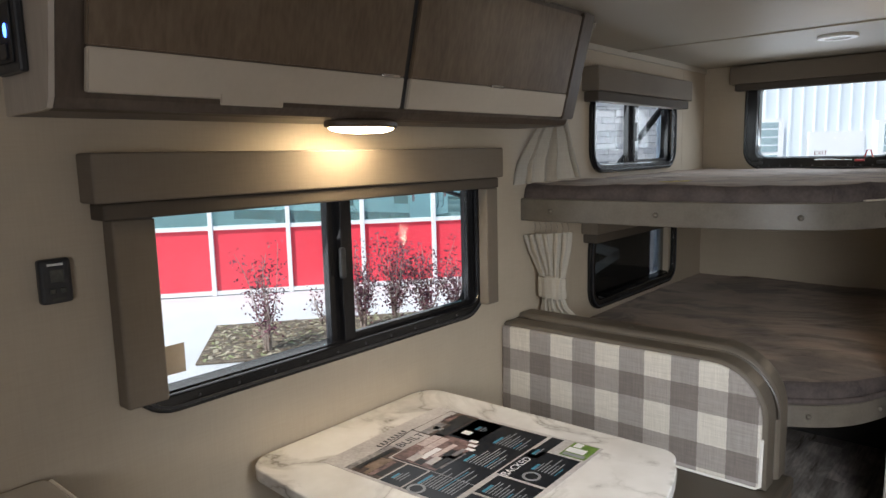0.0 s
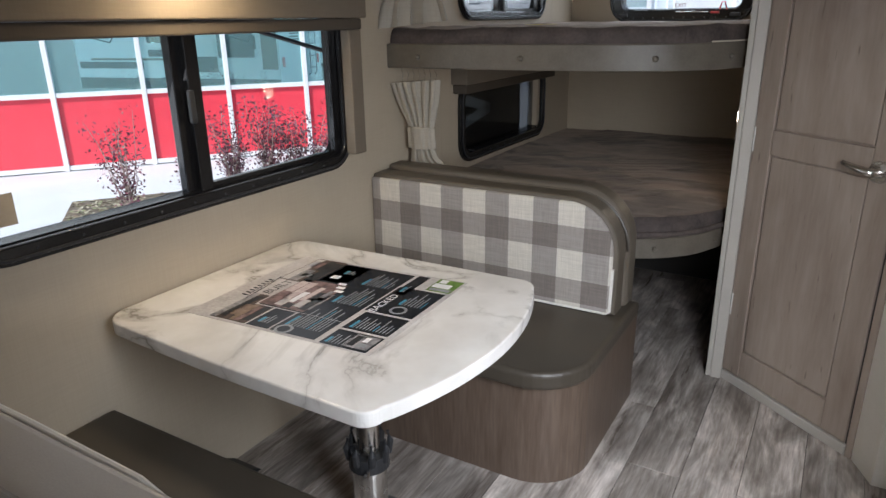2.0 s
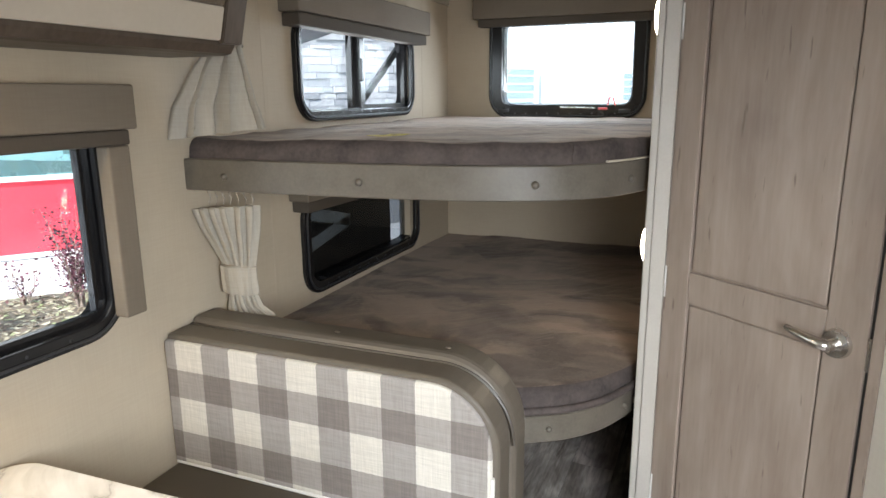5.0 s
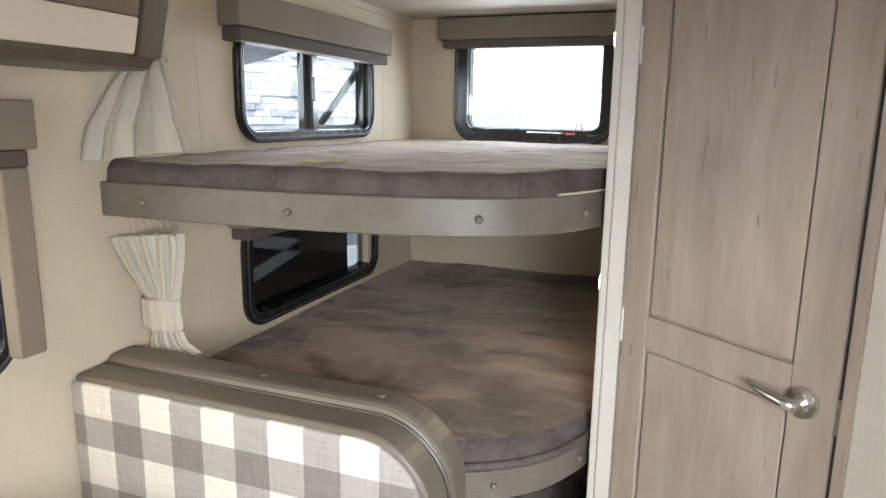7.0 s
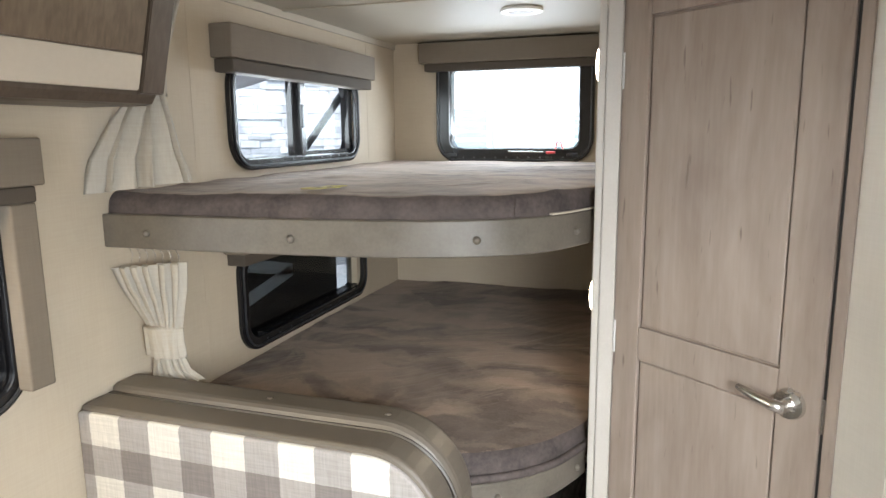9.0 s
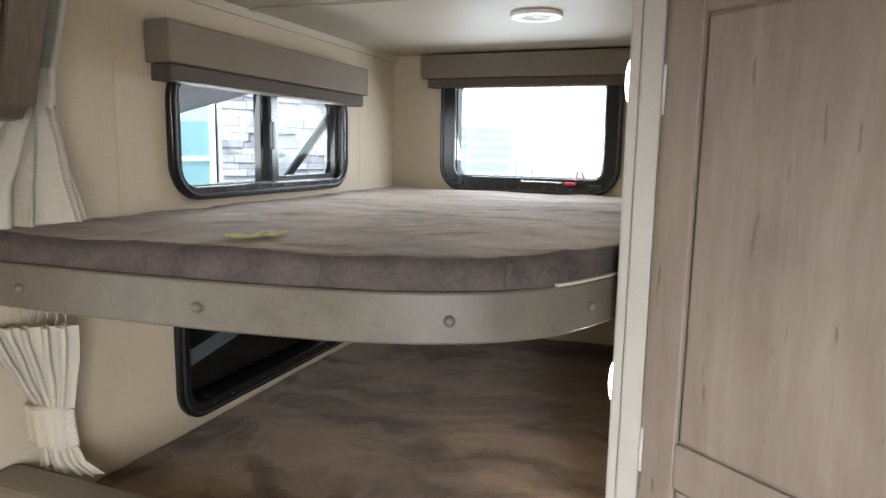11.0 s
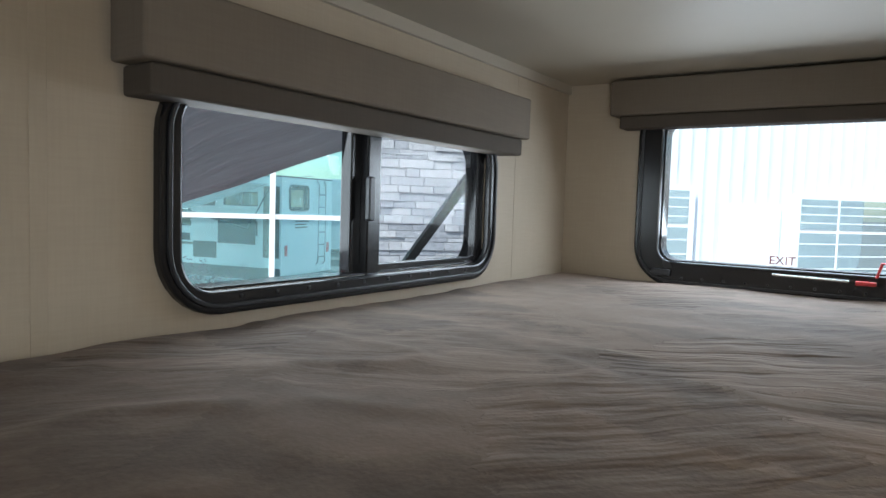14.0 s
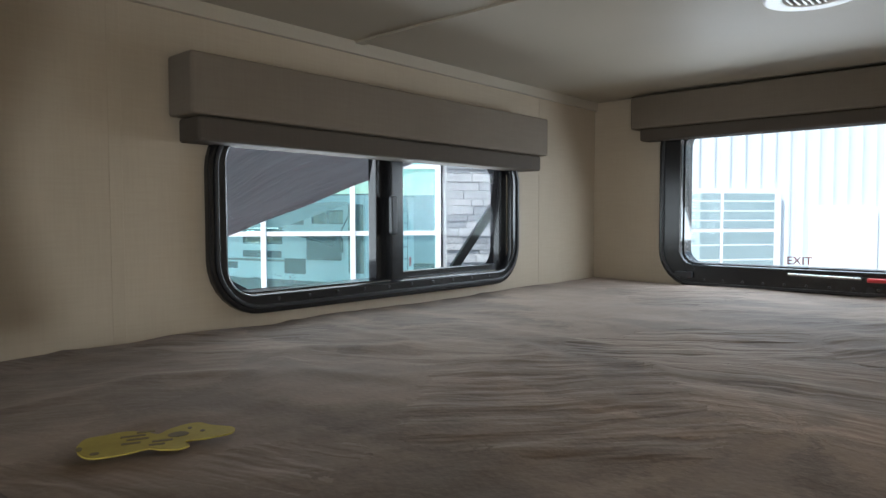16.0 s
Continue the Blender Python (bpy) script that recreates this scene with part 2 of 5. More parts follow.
def plaid():
    """Buffalo check: cream, grey and dark grey squares of a tenth of a metre, woven."""
    m = mat("plaid_cloth", (0.6, 0.56, 0.5), 0.85, 0, 0.3)
    tc = nd(m, "ShaderNodeTexCoord")
    sp = nd(m, "ShaderNodeSeparateXYZ")
    wire(m, tc.outputs["Object"], sp.inputs[0])
    bits = []
    for out, cell, off in ((sp.outputs[0], 0.2, 0.5), (sp.outputs[2], 0.205, -0.560)):
        n = noise_of(m, tc.outputs["Object"], 90, 2)
        jig = nd(m, "ShaderNodeMath")
        jig.operation = "MULTIPLY_ADD"
        jig.inputs[1].default_value = 0.004
        wire(m, n, jig.inputs[0]), wire(m, out, jig.inputs[2])
        a = nd(m, "ShaderNodeMath")
        a.operation = "ADD"
        a.inputs[1].default_value = off + 10 * cell
        wire(m, jig.outputs[0], a.inputs[0])
        b = nd(m, "ShaderNodeMath")
        b.operation = "MODULO"
        b.inputs[1].default_value = cell
        wire(m, a.outputs[0], b.inputs[0])
        c = nd(m, "ShaderNodeMath")
        c.operation = "LESS_THAN"
        c.inputs[1].default_value = 0.10 if cell == 0.2 else 0.113
        wire(m, b.outputs[0], c.inputs[0])
        bits.append(c.outputs[0])
    col = mixc(m, bits[0], (0.33, 0.302, 0.28), (0.64, 0.60, 0.53))
    dark = mixc(m, bits[0], (0.205, 0.178, 0.162), (0.34, 0.308, 0.282))
    col = mixc(m, bits[1], dark, col)
    th = noise_of(m, coords(m, (1, 1, 0.05)), 260, 2)
    tw = noise_of(m, coords(m, (0.05, 1, 1)), 260, 2)
    col = mixc(m, 0.55, col, mixc(m, 1.0, col, ramp(m, th, [(0.3, (0.72, 0.72, 0.72)), (0.7, (1, 1, 1))]), "MULTIPLY"))
    col = mixc(m, 0.55, col, mixc(m, 1.0, col, ramp(m, tw, [(0.3, (0.72, 0.72, 0.72)), (0.7, (1, 1, 1))]), "MULTIPLY"))
    base(m, col)
    bump(m, th, 0.3, 0.001)
    return m


PLAID = plaid()


def marble():
    m = mat("white_marble_laminate", (0.75, 0.73, 0.70), 0.24)
    v = coords(m, (1, 1, 1), (0, 0, 0.6))
    w = nd(m, "ShaderNodeTexNoise", Scale=1.9, Detail=7.0, Roughness=0.55, Distortion=1.3)
    wire(m, v, w.inputs["Vector"])
    vein = ramp(m, w.outputs["Fac"], [(0.44, (0, 0, 0)), (0.49, (0.45, 0.45, 0.45)), (0.5, (1, 1, 1)), (0.51, (0.45, 0.45, 0.45)), (0.55, (0, 0, 0))])
    gate = ramp(m, noise_of(m, v, 2.2, 2), [(0.34, (0, 0, 0)), (0.55, (1, 1, 1))])
    vein = mixc(m, 1.0, vein, gate, "MULTIPLY")
    ground = ramp(m, noise_of(m, v, 5, 4), [(0.3, (0.62, 0.59, 0.55)), (0.7, (0.77, 0.75, 0.72))])
    base(m, mixc(m, vein, ground, (0.22, 0.195, 0.165)))
    return m


MARBLE = marble()


def suede(name, fan, k=1.0, sweep=0.2):
    """Plush cloth: nap swept by hand into wedges that fan out from a point, softer strokes, and combed ridges in ragged patches."""
    m = mat(name, (0.2, 0.17, 0.15), 0.9, 0, 0.2)
    tc = nd(m, "ShaderNodeTexCoord")
    obj = tc.outputs["Object"]
    wob = nd(m, "ShaderNodeTexNoise", Scale=5.0, Detail=3.0)
    wire(m, obj, wob.inputs["Vector"])
    rag = nd(m, "ShaderNodeTexNoise", Scale=60.0, Detail=3.0, Roughness=0.7)
    wire(m, obj, rag.inputs["Vector"])
    v = mixc(m, 0.05, mixc(m, 0.17, obj, wob.outputs["Color"]), rag.outputs["Color"])

    def calc(op, a, b=0.0, c=0.0):
        n = nd(m, "ShaderNodeMath")
        n.operation = op
        for i, q in enumerate((a, b, c)):
            if isinstance(q, (int, float)):
                n.inputs[i].default_value = q
            else:
                wire(m, q, n.inputs[i])
        return n.outputs[0]

    sp = nd(m, "ShaderNodeSeparateXYZ")
    wire(m, v, sp.inputs[0])

    def wedges(cx, cy, fine):
        x, y = calc("SUBTRACT", sp.outputs[0], cx), calc("SUBTRACT", sp.outputs[1], cy)
        cb = nd(m, "ShaderNodeCombineXYZ")
        wire(m, calc("MULTIPLY", calc("ARCTAN2", y, x), fine), cb.inputs[0])
        wire(m, calc("MULTIPLY", calc("POWER", calc("ADD", calc("MULTIPLY", x, x), calc("MULTIPLY", y, y)), 0.5), 1.6), cb.inputs[1])
        return noise_of(m, cb.outputs[0], 1.0, 2, 0.5)

    def stroke(turn, along, across):
        mp = nd(m, "ShaderNodeMapping")
        mp.inputs["Rotation"].default_value, mp.inputs["Scale"].default_value = (0, 0, turn), (along, across, 1)
        wire(m, v, mp.inputs[0])
        return noise_of(m, mp.outputs[0], 1.0, 3, 0.5)

    def bits(f, lo=0.44, hi=0.56):
        return ramp(m, f, [(lo, (0, 0, 0)), (hi, (1, 1, 1))])

    tone = mixc(m, 0.42, bits(wedges(fan[0], fan[1], 1.5), 0.45, 0.55), bits(wedges(fan[0] - 0.55, fan[1] + 0.5, 3.4)))
    tone = mixc(m, 0.38, tone, bits(stroke(0.9, 1.6, 6.0)))
    tone = mixc(m, 0.24, tone, bits(stroke(-0.5, 2.2, 9.0), 0.40, 0.60))
    # combed ridges, each ragged patch in its own direction
    vo = nd(m, "ShaderNodeTexVoronoi", Scale=3.4)
    vo.voronoi_dimensions = "2D"
    wire(m, v, vo.inputs["Vector"])
    pick = nd(m, "ShaderNodeSeparateColor")
    wire(m, vo.outputs["Color"], pick.inputs[0])
    rot = nd(m, "ShaderNodeVectorRotate")
    rot.rotation_type = "Z_AXIS"
    wire(m, obj, rot.inputs["Vector"])
    wire(m, calc("MULTIPLY_ADD", pick.outputs[1], 0.9, -1.05), rot.inputs["Angle"])
    st = nd(m, "ShaderNodeMapping")
    st.inputs["Scale"].default_value = (3.6, 17, 10)
    wire(m, rot.outputs[0], st.inputs[0])
    comb = noise_of(m, st.outputs[0], 1.0, 3, 0.5)
    crisp = ramp(m, comb, [(0.40, (0, 0, 0)), (0.60, (1, 1, 1))])
    ridge = calc("MULTIPLY", crisp, calc("MULTIPLY", calc("POWER", pick.outputs[0], 2.0), 0.55))
    fine = noise_of(m, obj, 130, 3)
    a = (0.046 * k, 0.034 * k, 0.028 * k)
    b = (0.215 * k, 0.163 * k, 0.128 * k)
    tone = mixc(m, 0.16, tone, pick.outputs[2])
    col = ramp(m, tone, [(sweep, a), (1.0 - sweep, b)])
    col = mixc(m, calc("MULTIPLY_ADD", pick.outputs[0], 0.10, 0.02), col, ramp(m, crisp, [(0.0, a), (1.0, b)]))
    base(m, mixc(m, 0.12, col, ramp(m, fine, [(0.3, a), (0.7, b)])))
    bump(m, calc("MULTIPLY_ADD", tone, 0.12, calc("MULTIPLY_ADD", fine, 0.05, ridge)), 1.0, 0.013)
    bs = m.node_tree.nodes["Principled BSDF"]
    bs.inputs["Sheen Weight"].default_value = 0.25
    bs.inputs["Sheen Roughness"].default_value = 0.45
    bs.inputs["Sheen Tint"].default_value = (0.78, 0.68, 0.60, 1)
    return m


SUEDE = suede("brown_suede", (0.45, -0.2))
SUEDE_LOW = suede("brown_suede_swept", (0.20, -0.55), 1.1, 0.3)
# the same plush for the front edges, with their shade put into the colour
SUEDE_EDGE = speckled("shaded_suede_side", (0.034, 0.026, 0.024), (0.10, 0.078, 0.070), 0.9, 14, 90, 0.004)


# ---- mesh helpers ----
POSE = {}


def thing(name, at, label, category, group="", kind="", rz=0):
    ob = new(name)
    ob.empty_display_size = 0.05
    ob.matrix_basis = pose(*at, 0, 0, rz)
    POSE[ob.name] = pose(*at, 0, 0, rz)
    return tagged(ob, label, category, group, kind)


def part(name, bm, material, parent, label="", local=False, smooth=False):
    """Links a bmesh as one mesh under a thing or a part; bm is in world metres unless local."""
    me = bpy.data.meshes.new(name)
    bmesh.ops.recalc_face_normals(bm, faces=bm.faces)
    bm.to_mesh(me)
    bm.free()
    me.materials.append(material)
    if smooth:
        for p in me.polygons:
            p.use_smooth = True
    ob = new(name, me)
    if parent is not None:
        m = POSE[parent.name]
        if not local:
            me.transform(m.inverted())
        ob.parent = parent
        POSE[ob.name] = m
    return tagged(ob, label)


def solid(name, bm, material, label, category="", kind="", group="", smooth=False):
    """A thing that is one mesh, in world metres, with its origin at its base."""
    bm.verts.ensure_lookup_table()
    lo = Vector((min(v.co[i] for v in bm.verts) for i in range(3)))
    hi = Vector((max(v.co[i] for v in bm.verts) for i in range(3)))
    org = Vector(((lo.x + hi.x) / 2, (lo.y + hi.y) / 2, lo.z))
    bmesh.ops.translate(bm, verts=bm.verts, vec=-org)
    ob = part(name, bm, material, None, smooth=smooth)
    ob.location = org
    POSE[ob.name] = Matrix.Translation(org)
    return tagged(ob, label, category, group, kind)


def box(lo, hi, r=0.0, seg=2, bm=None):
    b = bmesh.new()
    bmesh.ops.create_cube(b, size=1)
    for v in b.verts:
        v.co = Vector([(lo[i] + hi[i]) / 2 + v.co[i] * (hi[i] - lo[i]) for i in range(3)])
    if r:
        bmesh.ops.bevel(b, geom=b.edges[:], offset=r, segments=seg, affect="EDGES", profile=0.5)
    return join(bm, b)


def join(bm, b):
    if bm is None:
        return b
    me = bpy.data.meshes.new("join")
    b.to_mesh(me)
    b.free()
    bm.from_mesh(me)
    bpy.data.meshes.remove(me)
    return bm


def slab(pts, z0, z1, r=0.0, bm=None, axis="z", seg=2):
    """A plan outline given thickness; axis says along which axis the outline is thickened."""
    b = bmesh.new()
    vs = [b.verts.new((p[0], p[1], z0)) for p in pts]
    f = b.faces.new(vs)
    ex = bmesh.ops.extrude_face_region(b, geom=[f])
    bmesh.ops.translate(b, verts=[g for g in ex["geom"] if isinstance(g, bmesh.types.BMVert)], vec=(0, 0, z1 - z0))
    if r:
        rim = [e for e in b.edges if abs(e.verts[0].co.z - e.verts[1].co.z) < 1e-6]
        bmesh.ops.bevel(b, geom=rim, offset=r, segments=seg, affect="EDGES", profile=0.5)
    turn = {"z": lambda c: (c[0], c[1], c[2]), "x": lambda c: (c[2], c[0], c[1]), "y": lambda c: (c[0], c[2], c[1])}[axis]
    for v in b.verts:
        v.co = turn(tuple(v.co))
    return join(bm, b)


def rounded(x0, y0, x1, y1, r, n=8):
    """A rounded rectangle's outline; r is one radius or four (from the low corner, anticlockwise)."""
    rs = r if isinstance(r, (tuple, list)) else (r,) * 4
    out = []
    for (cx, cy, sx, sy, a0), q in zip(((x0, y0, 1, 1, 180), (x1, y0, -1, 1, 270), (x1, y1, -1, -1, 0), (x0, y1, 1, -1, 90)), rs):
        if q <= 0:
            out.append((cx, cy))
            continue
        for i in range(n + 1):
            a = radians(a0 + 90 * i / n)
            out.append((cx + sx * q + q * math.cos(a), cy + sy * q + q * math.sin(a)))
    return out


def ring(outer, inner, z0, z1, r=0.0, axis="x", bm=None):
    """A frame between two outlines of equal count."""
    b = bmesh.new()
    n = len(outer)
    lv = [[b.verts.new((p[0], p[1], z)) for p in pts] for pts, z in ((outer, z0), (outer, z1), (inner, z1), (inner, z0))]
    for k in range(4):
        for i in range(n):
            b.faces.new((lv[k][i], lv[k][(i + 1) % n], lv[(k + 1) % 4][(i + 1) % n], lv[(k + 1) % 4][i]))
    if r:
        rim = [e for e in b.edges if abs(e.verts[0].co.z - e.verts[1].co.z) < 1e-6 and any(
            (e.verts[0] in lv[k]) and (e.verts[1] in lv[k]) for k in range(4))]
        bmesh.ops.bevel(b, geom=rim, offset=r, segments=2, affect="EDGES", profile=0.5)
    turn = {"z": lambda c: (c[0], c[1], c[2]), "x": lambda c: (c[2], c[0], c[1]), "y": lambda c: (c[0], c[2], c[1])}[axis]
    for v in b.verts:
        v.co = turn(tuple(v.co))
    return join(bm, b)


def cyl(p0, p1, r0, r1=None, n=20, bm=None, cap=True):
    p0, p1 = Vector(p0), Vector(p1)
    r1 = r0 if r1 is None else r1
    b = bmesh.new()
    bmesh.ops.create_cone(b, cap_ends=cap, segments=n, radius1=r0, radius2=r1, depth=(p1 - p0).length)
    q = (p1 - p0).to_track_quat("Z", "Y").to_matrix().to_4x4()
    bmesh.ops.transform(b, matrix=Matrix.Translation((p0 + p1) / 2) @ q, verts=b.verts)
    return join(bm, b)


def ball(c, rx, ry, rz, bm=None, u=16, v=10):
    b = bmesh.new()
    bmesh.ops.create_uvsphere(b, u_segments=u, v_segments=v, radius=1)
    for w in b.verts:
        w.co = Vector((c[0] + w.co.x * rx, c[1] + w.co.y * ry, c[2] + w.co.z * rz))
    return join(bm, b)


def tube(pts, r, n=8, bm=None):
    b = bmesh.new()
    pts = [Vector(p) for p in pts]
    loops = []
    for i, p in enumerate(pts):
        d = (pts[min(i + 1, len(pts) - 1)] - pts[max(i - 1, 0)]).normalized()
        q = d.to_track_quat("Z", "Y")
        rr = r[i] if isinstance(r, (list, tuple)) else r
        loops.append([b.verts.new(p + q @ Vector((rr * math.cos(2 * math.pi * k / n), rr * math.sin(2 * math.pi * k / n), 0))) for k in range(n)])
    for a, c in zip(loops, loops[1:]):
        for k in range(n):
            b.faces.new((a[k], a[(k + 1) % n], c[(k + 1) % n], c[k]))
    b.faces.new(loops[0]), b.faces.new(loops[-1])
    return join(bm, b)


def strip(path, z0, z1, thick, bm=None, r=0.004):
    """A band standing on a plan path, with thickness to the path's left."""
    b = bmesh.new()
    n = len(path)
    rows = []
    for i, (x, y) in enumerate(path):
        a, c = path[max(i - 1, 0)], path[min(i + 1, n - 1)]
        d = Vector((c[0] - a[0], c[1] - a[1])).normalized()
        nx, ny = -d.y * thick, d.x * thick
        rows.append([b.verts.new((x, y, z0 + r)), b.verts.new((x + nx * 0.15, y + ny * 0.15, z0)), b.verts.new((x + nx, y + ny, z0)),
                     b.verts.new((x + nx, y + ny, z1)), b.verts.new((x + nx * 0.15, y + ny * 0.15, z1)), b.verts.new((x, y, z1 - r))])
    for p, q in zip(rows, rows[1:]):
        for k in range(6):
            b.faces.new((p[k], p[(k + 1) % 6], q[(k + 1) % 6], q[k]))
    b.faces.new(rows[0]), b.faces.new(rows[-1])
    return join(bm, b)


def plate(spans, fixed, axis, bm=None):
    """Wall pieces: boxes over (a0, b0, a1, b1) spans between the two planes of fixed, across the given axis."""
    for a0, b0, a1, b1 in spans:
        lo, hi = ((fixed[0], a0, b0), (fixed[1], a1, b1)) if axis == "x" else ((a0, fixed[0], b0), (a1, fixed[1], b1))
        bm = box(lo, hi, bm=bm)
    return bm


def wall_spans(a0, b0, a1, b1, holes):
    """Cuts holes (a0, b0, a1, b1), sorted along a and not overlapping in a, out of a wall."""
    out, a = [], a0
    for group in holes:
        h0, h1 = group[0][0], group[0][2]
        out.append((a, b0, h0, b1))
        z = b0
        for _, c0, _, c1 in group:
            out.append((h0, z, h1, c0))
            z = c1
        out.append((h0, z, h1, b1))
        a = h1
    out.append((a, b0, a1, b1))
    return out


# ---- the large structure ----
H = 2.11
WIN_D = (0.70, 0.935, 2.165, 1.56)       # dinette window: y0, z0, y1, z1
WIN_B = (3.055, 1.475, 4.13, 1.90)       # upper bunk window
WIN_L = (3.05, 0.765, 4.17, 1.19)        # lower bunk window
WIN_R = (0.265, 1.44, 1.15, 2.055)         # rear window: x0, z0, x1, z1


def inset(w, d=0.042):
    return (w[0] + d, w[1] + d, w[2] - d, w[3] - d)


side_holes = [[inset(WIN_D)], [(WIN_L[0] + 0.042, WIN_L[1] + 0.042, WIN_B[2] - 0.042, WIN_L[3] - 0.042),
                              (WIN_L[0] + 0.042, WIN_B[1] + 0.042, WIN_B[2] - 0.042, WIN_B[3] - 0.042)]]
wall_bm = plate(wall_spans(-1.6, 0, 4.72, H, side_holes), (-0.05, 0.0), "x")
solid("wall_left", wall_bm, WALL, "beige linen-print vinyl side wall with windows", "wall", "structure")
solid("wall_rear", plate(wall_spans(0.0, 0, 2.25, H, [[inset(WIN_R)]]), (4.65, 4.72), "y"), WALL, "beige linen-print vinyl rear wall with a window", "wall", "structure")
solid("wall_front", box((0.0, -1.65, 0), (2.25, -1.6, H)), WALL, "beige vinyl wall closing the cabin", "wall", "structure")
solid("wall_right", plate(wall_spans(-1.6, 0, 4.72, H, [[(-1.4, 1.15, -0.7, 1.65)], [(0.26, 0.02, 0.98, 1.92)]]), (2.25, 2.30), "x"), WALL,
      "beige vinyl side wall with the open entry doorway", "wall", "structure")
solid("wall_bunk_side", box((1.365, 2.88, 0), (1.395, 4.65, H)), WALL, "beige vinyl partition beside the bunks", "wall", "structure")
solid("ceiling", box((-0.05, -1.65, H), (2.30, 4.72, H + 0.06)), CEIL, "off-white ceiling panels", "ceiling", "structure")
floor = solid("floor", box((0, -1.6, -0.05), (2.25, 4.65, -0.006)), GROUT, "grey-brown wood-look vinyl plank floor", "floor", "structure")

# outer skin and roof edge of the trailer
SKIN = speckled("white_fibreglass", (0.70, 0.71, 0.72), (0.76, 0.77, 0.78), 0.25, 2, 90, 0.0003)
solid("outer_skin_rear", plate(wall_spans(-0.064, -0.25, 2.31, H + 0.12, [[inset(WIN_R)]]), (4.722, 4.735), "y"), SKIN, "white fibreglass rear skin of the trailer with a window opening", "wall", "structure")
solid("outer_skin_front", box((-0.064, -1.67, -0.25), (2.31, -1.652, H + 0.12)), SKIN, "white fibreglass front skin of the trailer", "wall", "structure")
skin_bm = plate(wall_spans(-1.7, -0.25, 4.76, H + 0.12, side_holes), (-0.064, -0.054), "x")
solid("outer_skin", skin_bm, SKIN, "white fibreglass outer skin of the trailer", "wall", "structure")

ext = thing("trailer_outside", (-0.07, 1.5, -0.25), "outer graphics, skirt and ladder of the trailer", "trailer trim", "", "structure")
for nm, y0, z0, y1, z1, m in (("skirt", -1.68, -0.245, 4.74, 0.05, SHADE_DK), ("graphic_band", -1.6, 0.30, 0.55, 0.48, RUBBER), ("graphic_band", -1.2, 0.52, 2.7, 0.58, SHADE), ("graphic_band", 2.2, 0.22, 2.9, 0.62, SHADE_DK),
                              ("graphic_band", 0.75, 0.62, 2.1, 0.80, RUBBER), ("access_door", 2.35, 1.5, 2.85, 1.95, SHADE), ("graphic_band", 4.25, 0.3, 4.70, 2.0, SHADE), ("window", -1.2, 1.1, -0.5, 1.7, BLACK)):
    part(nm, box((-0.074, y0, z0), (-0.0645, y1, z1), 0.002, 1), m, ext)
for y in (0.35, 1.2):
    part("wheel", cyl((-0.09, y, -0.25), (0.12, y, -0.25), 0.33, n=28), RUBBER, ext)
for x in (1.52, 1.86):
    part("ladder_rail", tube([(x, 4.745, 0.05), (x, 4.81, 0.12), (x, 4.81, 2.10), (x, 4.745, 2.2)], 0.014, 6), RUBBER, ext, "black ladder rail")
for k in range(6):
    part("ladder_rung", cyl((1.52, 4.81, 0.25 + k * 0.32), (1.86, 4.81, 0.25 + k * 0.32), 0.011, n=8), RUBBER, ext, "black ladder rung")
part("rear_window_trim", ring(rounded(WIN_R[0] - 0.01, WIN_R[1] - 0.01, WIN_R[2] + 0.01, WIN_R[3] + 0.01, 0.13), rounded(WIN_R[0] + 0.06, WIN_R[1] + 0.06, WIN_R[2] - 0.06, WIN_R[3] - 0.06, 0.07), 4.736, 4.752, 0.003, "y"), BLACK, ext, "black outer window trim")
for z, w in ((1.16, 0.62), (1.08, 0.50), (1.01, 0.56)):
    part("graphic_band", box((0.55, 4.7355, z), (0.55 + w, 4.739, z + 0.035), 0.001, 1), SHADE, ext)
for x0, x1 in ((0.1, 0.2), (2.05, 2.15)):
    part("tail_light", box((x0, 4.7355, 0.35), (x1, 4.76, 0.60), 0.006), RED_PLASTIC, ext, "red tail light")
part("bumper", box((0.05, 4.78, -0.24), (2.2, 4.88, -0.14), 0.006), RUBBER, ext)
part("roof_edge", box((-0.075, -1.70, H + 0.121), (2.32, 4.76, H + 0.15), 0.006), RUBBER, ext, "dark roof edge")

# ceiling battens, cove trim and wall seams
for nm, lo, hi, lab in (("ceiling_batten", (0.012, 3.452, H - 0.006), (1.365, 3.478, H), "off-white ceiling seam batten"),
                        ("ceiling_batten", (0.345, 2.10, H - 0.006), (2.25, 2.126, H), "off-white ceiling seam batten"),
                        ("cove_trim", (0.0, 2.45, H - 0.030), (0.012, 4.65, H), "cream cove trim along the ceiling"),
                        ("wall_seam", (0.0, 2.872, 0.80), (0.0009, 2.896, H - 0.03), "cream wall panel seam strip"),
                        ("wall_seam", (0.0, 4.27, 1.46), (0.0009, 4.292, H - 0.03), "cream wall panel seam strip")):
    solid(nm, box(lo, hi, 0.0004, 1), {"ceiling_batten": CEIL, "cove_trim": CEIL}.get(nm, WALL), lab, "trim", "structure")

# post at the end of the bunk partition: a beaded strip and a rounded corner strip
post = thing("corner_post", (1.365, 2.86, 0), "pale beige corner post beside the bunks", "trim", "", "structure")
part("post_face", box((1.345, 2.845, 0), (1.366, 2.879, H), 0.004), WHITE_TRIM, post)
part("post_return", box((1.3665, 2.838, 0), (1.4085, 2.879, H), 0.004, 2), WHITE_TRIM, post)

# ---- windows ----


